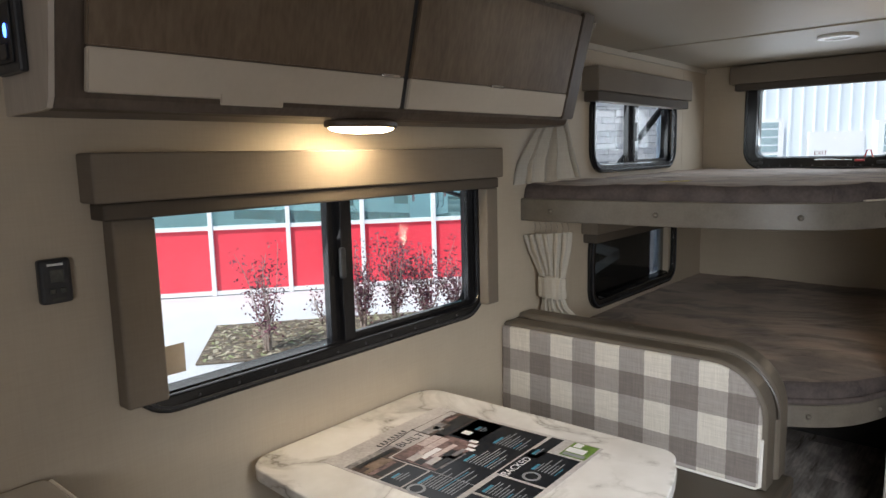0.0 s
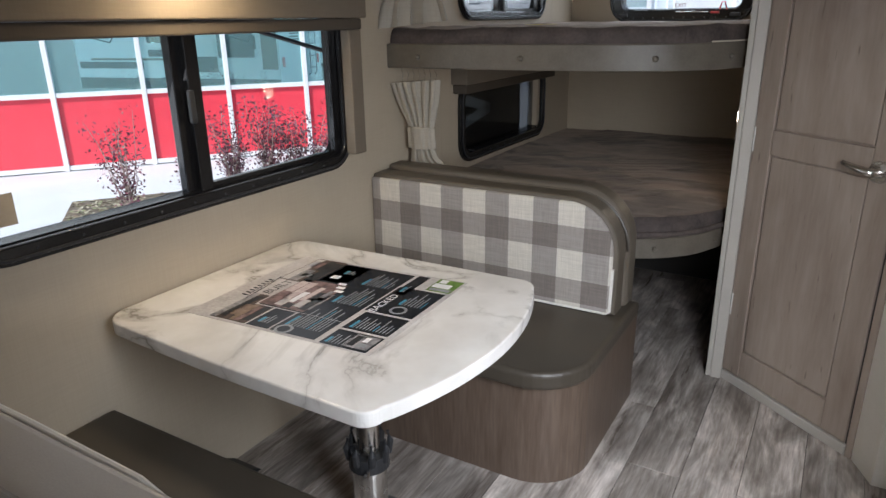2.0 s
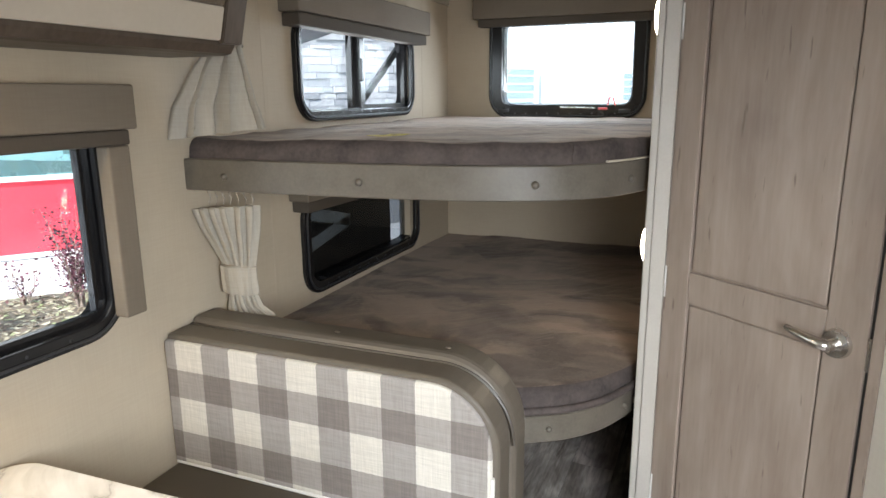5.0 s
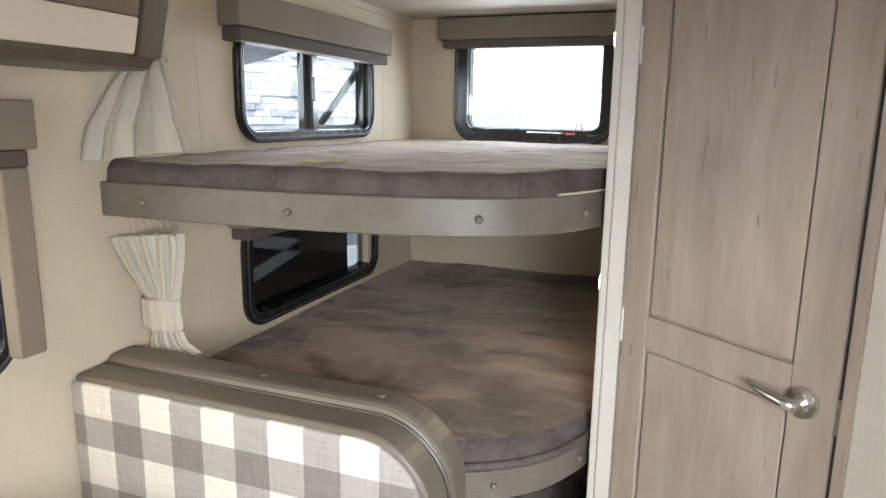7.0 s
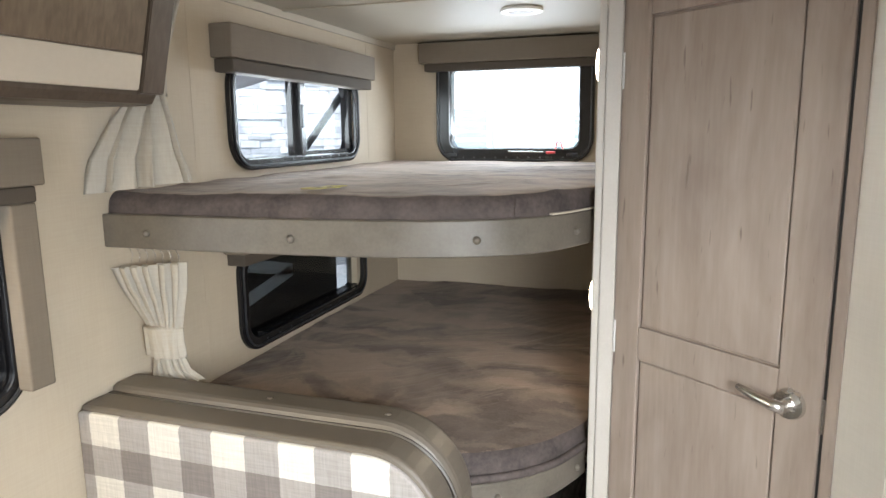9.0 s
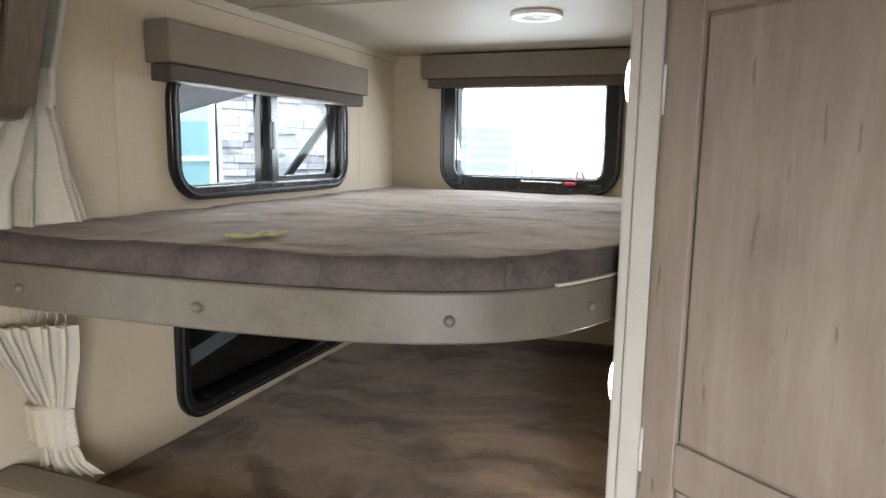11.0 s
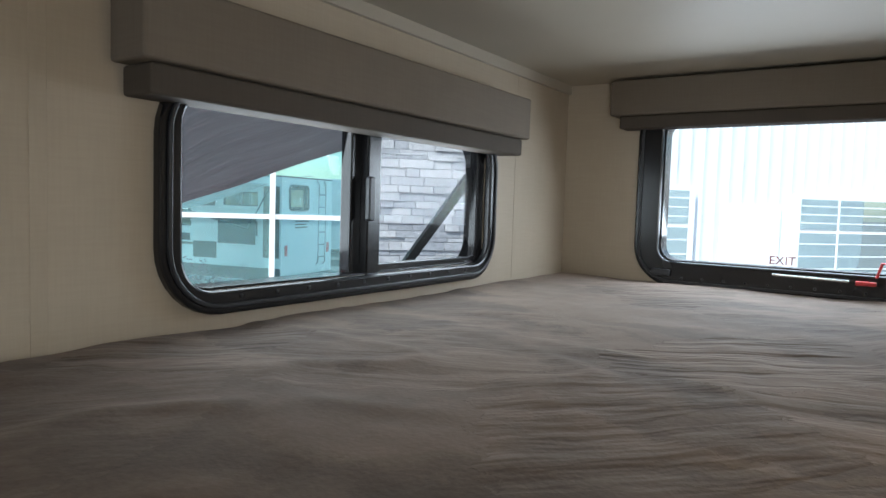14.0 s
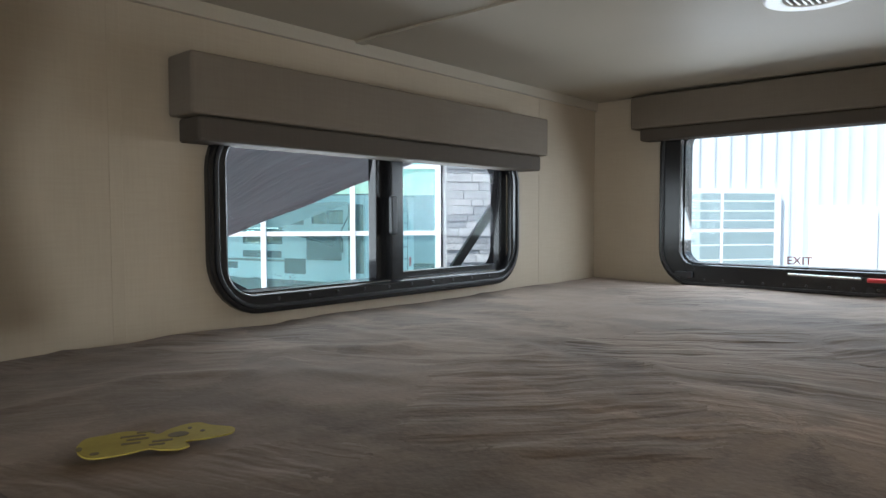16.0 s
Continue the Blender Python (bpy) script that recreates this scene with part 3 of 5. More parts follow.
def window(name, w, axis, plane, sgn, label, split=None, fw=0.05, r=(0.125, 0.07), lip=0.022, glass=None, slide_right=True):
    """A radius-cornered black window: outer ring, inner bead, panes, and a slider's meeting rails."""
    a0, b0, a1, b1 = w
    t = thing(name, ((plane, (a0 + a1) / 2, b0) if axis == "x" else ((a0 + a1) / 2, plane, b0)), label, "window", "", "structure")
    ro, ri = r
    def pl(d):
        return plane + sgn * d
    z = sorted
    lo, hi = z((pl(0.0), pl(lip)))
    part("window_frame", ring(rounded(a0, b0, a1, b1, ro), rounded(a0 + fw, b0 + fw, a1 - fw, b1 - fw, ri), lo, hi, 0.005, axis), BLACK, t)
    lo, hi = z((pl(-0.062), pl(-0.001)))
    part("jamb_liner", ring(rounded(a0 + 0.03, b0 + 0.03, a1 - 0.03, b1 - 0.03, ri + 0.014), rounded(a0 + fw + 0.004, b0 + fw + 0.004, a1 - fw - 0.004, b1 - fw - 0.004, ri), lo, hi, 0, axis), BLACK, t)
    lo, hi = z((pl(lip), pl(lip + 0.006)))
    part("trim_bead", ring(rounded(a0 + 0.012, b0 + 0.012, a1 - 0.012, b1 - 0.012, ro - 0.012), rounded(a0 + 0.02, b0 + 0.02, a1 - 0.02, b1 - 0.02, ro - 0.02), lo, hi, 0.002, axis), PLASTIC_BK, t)
    g0, g1 = (a0 + fw, a1 - fw)
    panes = [(g0, g1, -0.035)] if split is None else [(g0, split[0] + 0.01, -0.042), (split[1] - 0.01, g1, -0.022)]
    for p0, p1, d in panes:
        lo, hi = z((pl(d), pl(d + 0.004)))
        rr = ri * 0.9
        rs = (rr if p0 == g0 else 0, rr if p1 == g1 else 0, rr if p1 == g1 else 0, rr if p0 == g0 else 0)
        g = part("pane", slab(rounded(p0, b0 + fw, p1, b1 - fw, rs), lo, hi, axis=axis), glass or GLASS, t)
        g.visible_shadow = False
    if split is not None:
        s0, s1 = split
        for c0, c1, d0, d1 in ((s0, (s0 + s1) / 2 - 0.004, -0.05, -0.018), ((s0 + s1) / 2 - 0.006, s1, -0.034, 0.004)):
            lo, hi = z((pl(d0), pl(d1)))
            part("meeting_rail", slab(rounded(c0, b0 + fw * 0.6, c1, b1 - fw * 0.6, 0.004, 2), lo, hi, 0.003, axis=axis), BLACK, t)
        m = (b0 + b1) / 2
        lo, hi = z((pl(0.004), pl(0.018)))
        part("latch", slab(rounded(s0 + 0.022, m - 0.05, s0 + 0.042, m + 0.05, 0.008, 4), lo, hi, 0.003, axis=axis), PLASTIC_BK, t)
        # the slider's own bottom and far rails
        lo, hi = z((pl(-0.03), pl(-0.006)))
        part("slider_rail", slab(rounded(s1 - 0.01, b0 + fw - 0.004, g1 - 0.03, b0 + fw + 0.02, 0.003, 2), lo, hi, 0.002, axis=axis), BLACK, t)
        part("slider_rail", slab(rounded(g1 - 0.03, b0 + fw - 0.004, g1 + 0.004, b1 - fw, 0.003, 2), lo, hi, 0.002, axis=axis), BLACK, t)
    n = 10
    for i in range(n):
        a = a0 + ro + (a1 - a0 - 2 * ro) * (i + 0.5) / n
        p = pl(lip)
        q = pl(lip + 0.003)
        c = (b0 + 0.030)
        part("frame_screw", cyl((p, a, c) if axis == "x" else (a, p, c), (q, a, c) if axis == "x" else (a, q, c), 0.0042, 0.003, 10), PLASTIC_BK, t)
    return t


win_d = window("window_1", WIN_D, "x", 0.0, 1, "black-framed sliding dinette window with rounded corners", (1.385, 1.468), 0.050, (0.13, 0.055))
win_b = window("window_2", WIN_B, "x", 0.0, 1, "black-framed sliding bunk window with rounded corners", (3.545, 3.622), 0.042, (0.12, 0.065))
win_l = window("window_3", WIN_L, "x", 0.0, 1, "dark tinted lower bunk window with rounded corners", None, 0.05, (0.11, 0.06), glass=GLASS_TINT)
win_r = window("window_4", WIN_R, "y", 4.65, -1, "black-framed rear emergency exit window", None, 0.08, (0.13, 0.045))

# sticker on the dinette pane; the exit lettering, pull rod and red tabs of the rear window
part("glass_sticker", box((-0.037, 0.822, 1.02), (-0.0355, 0.887, 1.10)), speckled("tan_sticker", (0.45, 0.37, 0.27), (0.52, 0.44, 0.33), 0.6), win_d, "tan paper sticker")


def text(name, body, size, m, material, parent, label="", depth=0.0006):
    cu = bpy.data.curves.new(name, "FONT")
    cu.body, cu.size, cu.extrude, cu.align_x, cu.align_y = body, size, depth, "CENTER", "CENTER"
    tmp = bpy.data.objects.new(name, cu)
    me = bpy.data.meshes.new_from_object(tmp)
    bpy.data.objects.remove(tmp)
    bpy.data.curves.remove(cu)
    me.transform(POSE[parent.name].inverted() @ m)
    me.name = name
    me.materials.clear()
    me.materials.append(material)
    ob = new(name, me)
    ob.parent = parent
    POSE[ob.name] = POSE[parent.name]
    return tagged(ob, label)


DARK_RED = speckled("dark_red_print", (0.16, 0.02, 0.02), (0.22, 0.03, 0.03), 0.5)
text("exit_lettering", "EXIT", 0.036, pose(0.706, 4.675, 1.542, 90, 0, 0), DARK_RED, win_r, "dark red exit lettering")
part("pull_rod", cyl((0.69, 4.612, 1.503), (0.885, 4.612, 1.50), 0.004, n=10), CHROME, win_r, "bright steel pull rod")
part("pull_tab", tube([(0.949, 4.618, 1.515), (0.960, 4.612, 1.556), (0.978, 4.612, 1.556), (0.990, 4.618, 1.515)], 0.004), RED_PLASTIC, win_r, "red plastic pull loop")
part("pull_tab", box((0.90, 4.606, 1.492), (0.95, 4.62, 1.504), 0.003), RED_PLASTIC, win_r, "red plastic tab")
for x in (0.36, 1.04):
    part("latch", box((x - 0.03, 4.612, 1.475), (x + 0.03, 4.627, 1.495), 0.004), PLASTIC_BK, win_r)


def shade_box(name, axis, a0, a1, z1, up, low, d0, d1, plane, sgn, label, close=0.02):
    """A shade valance: a padded upper box and a narrower, darker lower roll box."""
    t = thing(name, ((plane, (a0 + a1) / 2, z1 - up - low) if axis == "x" else ((a0 + a1) / 2, plane, z1 - up - low)), label, "window shade", "window shade valances")
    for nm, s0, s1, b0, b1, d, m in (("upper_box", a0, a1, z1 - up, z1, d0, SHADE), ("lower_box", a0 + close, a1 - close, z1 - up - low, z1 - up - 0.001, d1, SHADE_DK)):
        p = sorted((plane + sgn * 0.0, plane + sgn * d))
        lo, hi = ((p[0], s0, b0), (p[1], s1, b1)) if axis == "x" else ((s0, p[0], b0), (s1, p[1], b1))
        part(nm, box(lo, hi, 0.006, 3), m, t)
    return t


shade_d = shade_box("window_shade", "x", 0.643, 2.208, 1.608, 0.115, 0.041, 0.085, 0.075, 0.0, 1, "taupe fabric window valance over the dinette window")
part("side_leg", box((0.0, 0.688, 0.988), (0.055, 0.792, 1.451), 0.006, 3), SHADE, shade_d, "taupe padded side leg")
part("side_leg", box((0.023, 2.118, 0.985), (0.068, 2.190, 1.451), 0.006, 3), SHADE, shade_d, "taupe padded side leg")
shade_box("window_shade", "x", 2.985, 4.185, 1.992, 0.116, 0.048, 0.092, 0.078, 0.0, 1, "taupe fabric window valance over the upper bunk window")
shade_box("window_shade", "x", 2.985, 4.20, 1.292, 0.116, 0.046, 0.092, 0.078, 0.0, 1, "taupe fabric window valance under the upper bunk")
shade_box("window_shade", "y", 0.185, 1.33, 2.100, 0.112, 0.042, 0.085, 0.075, 4.65, -1, "dark taupe fabric valance over the rear window", 0.03)

# ---- overhead cabinet over the dinette ----
cab = thing("overhead_cabinet", (0.12, 1.47, 1.69), "grey-brown overhead cabinet with cream lower strips", "cabinet")
CY0, CY1 = 0.515, 2.43


def front_x(z):
    return 0.245 + (z - 1.70) * 0.25


prof = [(0.0, 1.688), (0.205, 1.688), (0.228, 1.692), (0.243, 1.712), (front_x(H), H), (0.0, H)]


def cab_prof(y0, y1, pts=prof, r=0.0):
    b = bmesh.new()
    v0 = [b.verts.new((p[0], y0, p[1])) for p in pts]
    v1 = [b.verts.new((p[0], y1, p[1])) for p in pts]
    n = len(pts)
    for i in range(n):
        b.faces.new((v0[i], v0[(i + 1) % n], v1[(i + 1) % n], v1[i]))
    b.faces.new(v0), b.faces.new(v1)
    if r:
        bmesh.ops.bevel(b, geom=b.edges[:], offset=r, segments=2, affect="EDGES")
    return b


def cab_panel(y0, y1, z0, z1, out0, out1, r=0.003):
    return cab_prof(y0, y1, [(front_x(z0) + out0, z0), (front_x(z0) + out1, z0), (front_x(z1) + out1, z1), (front_x(z1) + out0, z1)], r)


part("carcass", cab_prof(CY0 + 0.012, CY1), CAB_DARK, cab)
part("end_panel", cab_prof(CY0, CY0 + 0.011), CAB_PALE, cab, "pale wood-grain end panel")
for y0, y1 in ((0.575, 1.442), (1.468, 2.345)):
    d = part("door", cab_panel(y0, y1, 1.808, 2.088, 0.002, 0.018), CAB_WOOD, cab, "grey-brown wood-grain door")
    part("lower_strip", cab_panel(y0, y1, 1.722, 1.806, 0.002, 0.019), CREAM, d, "cream gloss strip")
    ym = y1 - 0.06 if y0 < 1 else (y0 + y1) / 2 - 0.02
    part("handle", cab_panel(ym - 0.035, ym + 0.035, 1.803, 1.811, 0.018, 0.027, 0.002), CHROME, d, "slim bright metal pull")
part("pull_tab", cab_panel(0.86, 1.03, 1.708, 1.732, 0.019, 0.024, 0.002), CREAM, cab)
part("end_stile", cab_panel(2.352, CY1 + 0.002, 1.715, 2.10, 0.001, 0.020), CAB_DARK, cab)
part("door_gap_stile", cab_panel(1.446, 1.464, 1.722, 2.09, 0.0005, 0.010, 0.001), RUBBER, cab)

panel = thing("control_panel", (0.1, 0.51, 1.78), "black monitor panel with a blue light on the cabinet end", "control panel")
part("body", box((0.035, 0.497, 1.765), (0.165, 0.514, 2.03), 0.005), PLASTIC_BK, panel)
part("face", box((0.055, 0.493, 1.785), (0.145, 0.4965, 1.90), 0.002), RUBBER, panel)
part("indicator", ball((0.118, 0.4925, 1.847), 0.007, 0.003, 0.014), BLUE_LED, panel, "lit blue indicator")
part("rocker", box((0.085, 0.489, 1.792), (0.125, 0.4925, 1.822), 0.003), PLASTIC_BK, panel)
for i in range(3):
    part("legend_bar", box((0.07, 0.4955, 1.93 + i * 0.02), (0.13, 0.4967, 1.936 + i * 0.02)), PLASTIC_WH, panel)

lamp = thing("puck_lamp", (0.185, 1.365, 1.688), "lit warm oval lamp under the overhead cabinet", "lamp")
part("rim", slab([(0.185 + 0.074 * math.cos(k * math.pi / 20), 1.365 + 0.128 * math.sin(k * math.pi / 20)) for k in range(40)], 1.668, 1.6875, 0.006), CAB_DARK, lamp)
part("lens", ball((0.185, 1.365, 1.668), 0.064, 0.116, 0.016, u=32), WARM_LAMP, lamp, "glowing warm lens", smooth=True)

thermo = thing("thermostat", (0.012, 0.569, 1.272), "black wall thermostat with a small grey display", "thermostat")
part("body", box((0.0, 0.535, 1.273), (0.026, 0.603, 1.375), 0.008, 3), PLASTIC_BK, thermo)
part("display", box((0.026, 0.556, 1.322), (0.0275, 0.584, 1.352), 0.0005, 1), SCREEN, thermo, "grey display")
part("badge", box((0.026, 0.552, 1.360), (0.0272, 0.585, 1.365)), PLASTIC_WH, thermo)
for y in (0.559, 0.581):
    part("button", box((0.026, y - 0.007, 1.296), (0.029, y + 0.007, 1.309), 0.0015, 1), SCREEN, thermo)
part("button", box((0.026, 0.556, 1.281), (0.028, 0.584, 1.288), 0.0008, 1), SCREEN, thermo)

# ---- dinette ----
table = thing("dinette_table", (0.60, 1.40, 0), "white marble-look dinette table on a pedestal", "table")
def corner(cx, cy, r, a0, n=8):
    return [(cx + r * math.cos(radians(a0 + 90 * i / n)), cy + r * math.sin(radians(a0 + 90 * i / n))) for i in range(n + 1)]


def table_side(y):
    return 1.045 - 0.105 * ((y - 1.43) / 0.43) ** 2


outline = corner(0.094, 1.098, 0.085, 180) + [(0.5, 0.991)] + corner(table_side(1.03) - 0.047, 1.031, 0.045, 270)
outline += [(table_side(1.05 + 0.70 * i / 24), 1.05 + 0.70 * i / 24) for i in range(25)]
outline += corner(table_side(1.775) - 0.066, 1.772, 0.06, 0) + [(0.5, 1.826)] + corner(0.092, 1.728, 0.085, 90)
part("tabletop", slab(outline, 0.681, 0.72, 0.005, seg=3), MARBLE, table, "white marble-look laminate top")
PX, PY = 0.614, 1.40
part("upper_post", cyl((PX, PY, 0.25), (PX, PY, 0.681), 0.034, n=28), CHROME, table, smooth=False)
part("lower_post", cyl((PX, PY, 0.02), (PX, PY, 0.235), 0.052, n=32), CHROME, table)
col = part("collar", cyl((PX, PY, 0.215), (PX, PY, 0.262), 0.062, 0.06, 28), PLASTIC_BK, table, "black plastic locking collar")
for k in range(8):
    a = 2 * math.pi * k / 8
    part("finger", tube([(PX + 0.058 * math.cos(a), PY + 0.058 * math.sin(a), 0.245), (PX + 0.066 * math.cos(a), PY + 0.066 * math.sin(a), 0.285), (PX + 0.060 * math.cos(a), PY + 0.060 * math.sin(a), 0.32)], [0.012, 0.011, 0.006]), PLASTIC_BK, col)
part("clamp_bolt", cyl((PX + 0.04, PY - 0.06, 0.235), (PX + 0.05, PY - 0.085, 0.235), 0.008, n=10), CHROME, col)
part("mount_plate", slab(rounded(PX - 0.12, PY - 0.12, PX + 0.12, PY + 0.12, 0.05), 0.66, 0.6805, 0.003), PLASTIC_BK, table)
part("foot", cyl((PX, PY, -0.002), (PX, PY, 0.03), 0.13, 0.075, 36), PLASTIC_BK, table)


def bench(name, yf, back, lip, label):
    """A dinette bench. yf: y of the seat's front edge; back: y of the backrest's plaid face; the backrest stands away from the table."""
    s = 1 if back > yf else -1
    t = thing(name, (0.55, (yf + back) / 2, 0), label, "bench", "dinette benches")
    def yy(d):
        return yf + s * d
    def plan(x1, d0, d1, r):
        pts = rounded(0.0, 0, x1, d1 - d0, (0, r, 0, 0), 10)
        return [(p[0], yy(d0 + p[1])) for p in pts]
    deep = abs(back - yf)
    part("base", slab(plan(1.105, 0.135, deep + 0.24, 0.2), 0.0, 0.371), BASE_WOOD, t, "brown wood-grain bench base")
    part("seat_cushion", slab(plan(1.118, lip, deep + 0.20, 0.2), 0.372, 0.437, 0.018, seg=4), VINYL_DK, t, "dark taupe vinyl seat cushion")
    # backrest: padded frame behind, cushion in front, welt between
    def arch(x1, z0, z1, r):
        return rounded(0.004, z0, x1, z1, (0, 0, r, 0.012), 12)
    y0, y1 = sorted((back + s * 0.118, back + s * 0.245))
    part("back_frame", slab(arch(1.085, 0.385, 0.888, 0.215), y0, y1, 0.03, axis="y", seg=4), VINYL, t, "taupe vinyl padded back frame")
    y0, y1 = sorted((back + s * 0.012, back + s * 0.116))
    cu = part("back_cushion", slab(arch(1.075, 0.437, 0.870, 0.195), y0, y1, 0.014, axis="y", seg=3), VINYL, t, "taupe vinyl cushion border")
    y0, y1 = sorted((back, back + s * 0.022))
    part("plaid_face", slab(arch(1.058, 0.447, 0.855, 0.175), y0, y1, 0.009, axis="y", seg=3), PLAID, cu, "cream and grey buffalo-check cloth")
    yb = back + s * 0.006
    part("piping", tube([(0.01, yb, 0.445), (0.5, yb, 0.443), (1.045, yb, 0.445), (1.058, yb, 0.455), (1.060, yb, 0.62)], 0.006), PIPING, cu, "white piping")
    oo = arch(1.082, 0.385, 0.866, 0.205)
    welt = [(p[0], back + s * 0.117, p[1]) for p in oo if p[1] > 0.3851 or p[0] > 1.0]
    part("welt", tube(welt[1:], 0.0055, 6), VINYL_DK, t)
    for x in (0.516, 0.872):
        part("screw_cap", ball((x, back + s * 0.176, 0.8865), 0.010, 0.010, 0.005, u=14, v=8), VINYL, t, "round taupe screw cap", smooth=True)
    return t


bench("dinette_bench", 1.665, 2.292, 0.10, "plaid dinette bench with a taupe vinyl seat beside the bunks")
near = bench("dinette_bench", 1.012, 0.53, 0.0, "dinette bench with a taupe vinyl seat and backrest")
part("top_piping", tube([(0.02, 0.515, 0.868), (0.6, 0.52, 0.871), (0.9, 0.518, 0.868), (1.02, 0.514, 0.838), (1.085, 0.512, 0.74)], 0.0055), PIPING, near, "white piping along the backrest")
part("top_pad", slab(rounded(0.004, 0.285, 1.06, 0.515, (0.05, 0.12, 0.05, 0.03)), 0.84, 0.878, 0.017, seg=4), speckled("pale_grey_vinyl", (0.30, 0.28, 0.26), (0.36, 0.34, 0.32), 0.4, 4, 300), near, "pale grey vinyl backrest top")

# poster on the table: header, photographs, panels and lettering
poster = thing("poster", (0.51, 1.45, 0.72), "dark printed poster lying on the dinette table", "poster")
PA, PU, PV = Vector((0.188, 1.158, 0.0)), Vector((-0.014, 0.522, 0.0)), Vector((0.606, 0.040, 0.0))


def on_poster(u, v, z):
    p = PA + PU * u + PV * v
    return (p.x, p.y, z)


def sheet(u0, v0, u1, v1, z0, z1):
    b = bmesh.new()
    lo = [b.verts.new(on_poster(u, v, z0)) for u, v in ((u0, v0), (u1, v0), (u1, v1), (u0, v1))]
    hi = [b.verts.new(on_poster(u, v, z1)) for u, v in ((u0, v0), (u1, v0), (u1, v1), (u0, v1))]
    b.faces.new(lo), b.faces.new(hi)
    for i in range(4):
        b.faces.new((lo[i], lo[(i + 1) % 4], hi[(i + 1) % 4], hi[i]))
    return b


def gloss(name, a, b, scale=14):
    return speckled(name, a, b, 0.34, scale, 90, 0.0001, spec=0.3)


NAVY = gloss("navy_print", (0.006, 0.008, 0.012), (0.011, 0.014, 0.020))
PHOTO_A = gloss("warm_photo_print", (0.010, 0.008, 0.007), (0.15, 0.10, 0.08), 30)
PHOTO_B = gloss("grey_photo_print", (0.05, 0.05, 0.055), (0.40, 0.38, 0.38), 34)
PHOTO_C = gloss("red_photo_print", (0.03, 0.015, 0.015), (0.30, 0.19, 0.175), 26)
GREEN_P = gloss("green_photo_print", (0.05, 0.12, 0.02), (0.22, 0.34, 0.08), 26)
SILVER_P = gloss("silver_header_print", (0.30, 0.27, 0.26), (0.58, 0.56, 0.55), 5)
CYAN_P = gloss("cyan_print", (0.04, 0.20, 0.30), (0.08, 0.30, 0.42))
GREY_P = gloss("grey_print", (0.20, 0.21, 0.22), (0.30, 0.31, 0.32))
WHITE_P = gloss("white_print", (0.66, 0.66, 0.67), (0.76, 0.76, 0.77))
TAN_P = gloss("tan_photo_print", (0.12, 0.08, 0.055), (0.26, 0.19, 0.14), 30)
PINK_P = gloss("pale_pink_photo_print", (0.36, 0.27, 0.26), (0.62, 0.54, 0.52), 40)
INK = gloss("black_ink", (0.012, 0.012, 0.012), (0.03, 0.03, 0.03))
sheet_ob = part("sheet", sheet(0, 0, 1, 1, 0.7203, 0.7212), SILVER_P, poster)
ZP = 0.7213
for nm, u0, v0, u1, v1, m in (
        ("photo", 0.02, 0.13, 0.36, 0.22, PHOTO_A), ("photo", 0.02, 0.22, 0.24, 0.335, PHOTO_A), ("photo", 0.60, 0.10, 0.98, 0.29, PHOTO_A),
        ("panel", 0.02, 0.345, 0.24, 0.465, NAVY), ("panel", 0.68, 0.30, 0.97, 0.455, NAVY), ("panel", 0.25, 0.24, 0.97, 0.715, NAVY), ("panel", 0.02, 0.475, 0.245, 0.715, NAVY),
        ("photo", 0.26, 0.23, 0.66, 0.49, PHOTO_C), ("photo", 0.30, 0.42, 0.52, 0.50, PHOTO_B),
        ("panel", 0.01, 0.745, 0.175, 0.975, NAVY), ("photo", 0.03, 0.85, 0.165, 0.965, PHOTO_B), ("panel", 0.195, 0.745, 0.405, 0.975, NAVY),
        ("panel", 0.425, 0.725, 0.785, 0.975, NAVY), ("panel", 0.68, 0.735, 0.98, 0.80, NAVY), ("photo", 0.805, 0.855, 0.99, 0.985, GREEN_P)):
    part(nm, sheet(u0, v0, u1, v1, ZP, ZP + 0.0003 + (0.0003 if nm == "photo" else 0)), m, sheet_ob)
rnd = random.Random(4)
for u0, v0, n, w in ((0.10, 0.50, 6, 0.30), (0.44, 0.53, 5, 0.26), (0.72, 0.53, 5, 0.20), (0.03, 0.76, 3, 0.11), (0.215, 0.77, 6, 0.16), (0.56, 0.83, 4, 0.19), (0.07, 0.37, 2, 0.13), (0.72, 0.75, 1, 0.18), (0.82, 0.36, 2, 0.10)):
    for i in range(n):
        ln = w * rnd.uniform(0.6, 1)
        part("print_bar", sheet(u0, v0 + i * 0.033, u0 + ln * (0.55 if i == 0 else 1), v0 + i * 0.033 + (0.014 if i == 0 else 0.006), ZP + 0.0007, ZP + 0.0009), CYAN_P if i == 0 else GREY_P, sheet_ob)
        part("print_bar", sheet(u0, v0 + i * 0.033 + 0.018, u0 + ln * rnd.uniform(0.5, 0.95), v0 + i * 0.033 + 0.023, ZP + 0.0007, ZP + 0.0009), CYAN_P if i == 3 else GREY_P, sheet_ob)
for u, v in ((0.055, 0.53), (0.49, 0.87)):
    c = Vector(on_poster(u, v, ZP + 0.0007))
    part("seal", ring([(c.x + 0.026 * math.cos(a * math.pi / 12), c.y + 0.026 * math.sin(a * math.pi / 12)) for a in range(24)],
                      [(c.x + 0.018 * math.cos(a * math.pi / 12), c.y + 0.018 * math.sin(a * math.pi / 12)) for a in range(24)], c.z, c.z + 0.0003, 0, "z"), GREY_P, sheet_ob)
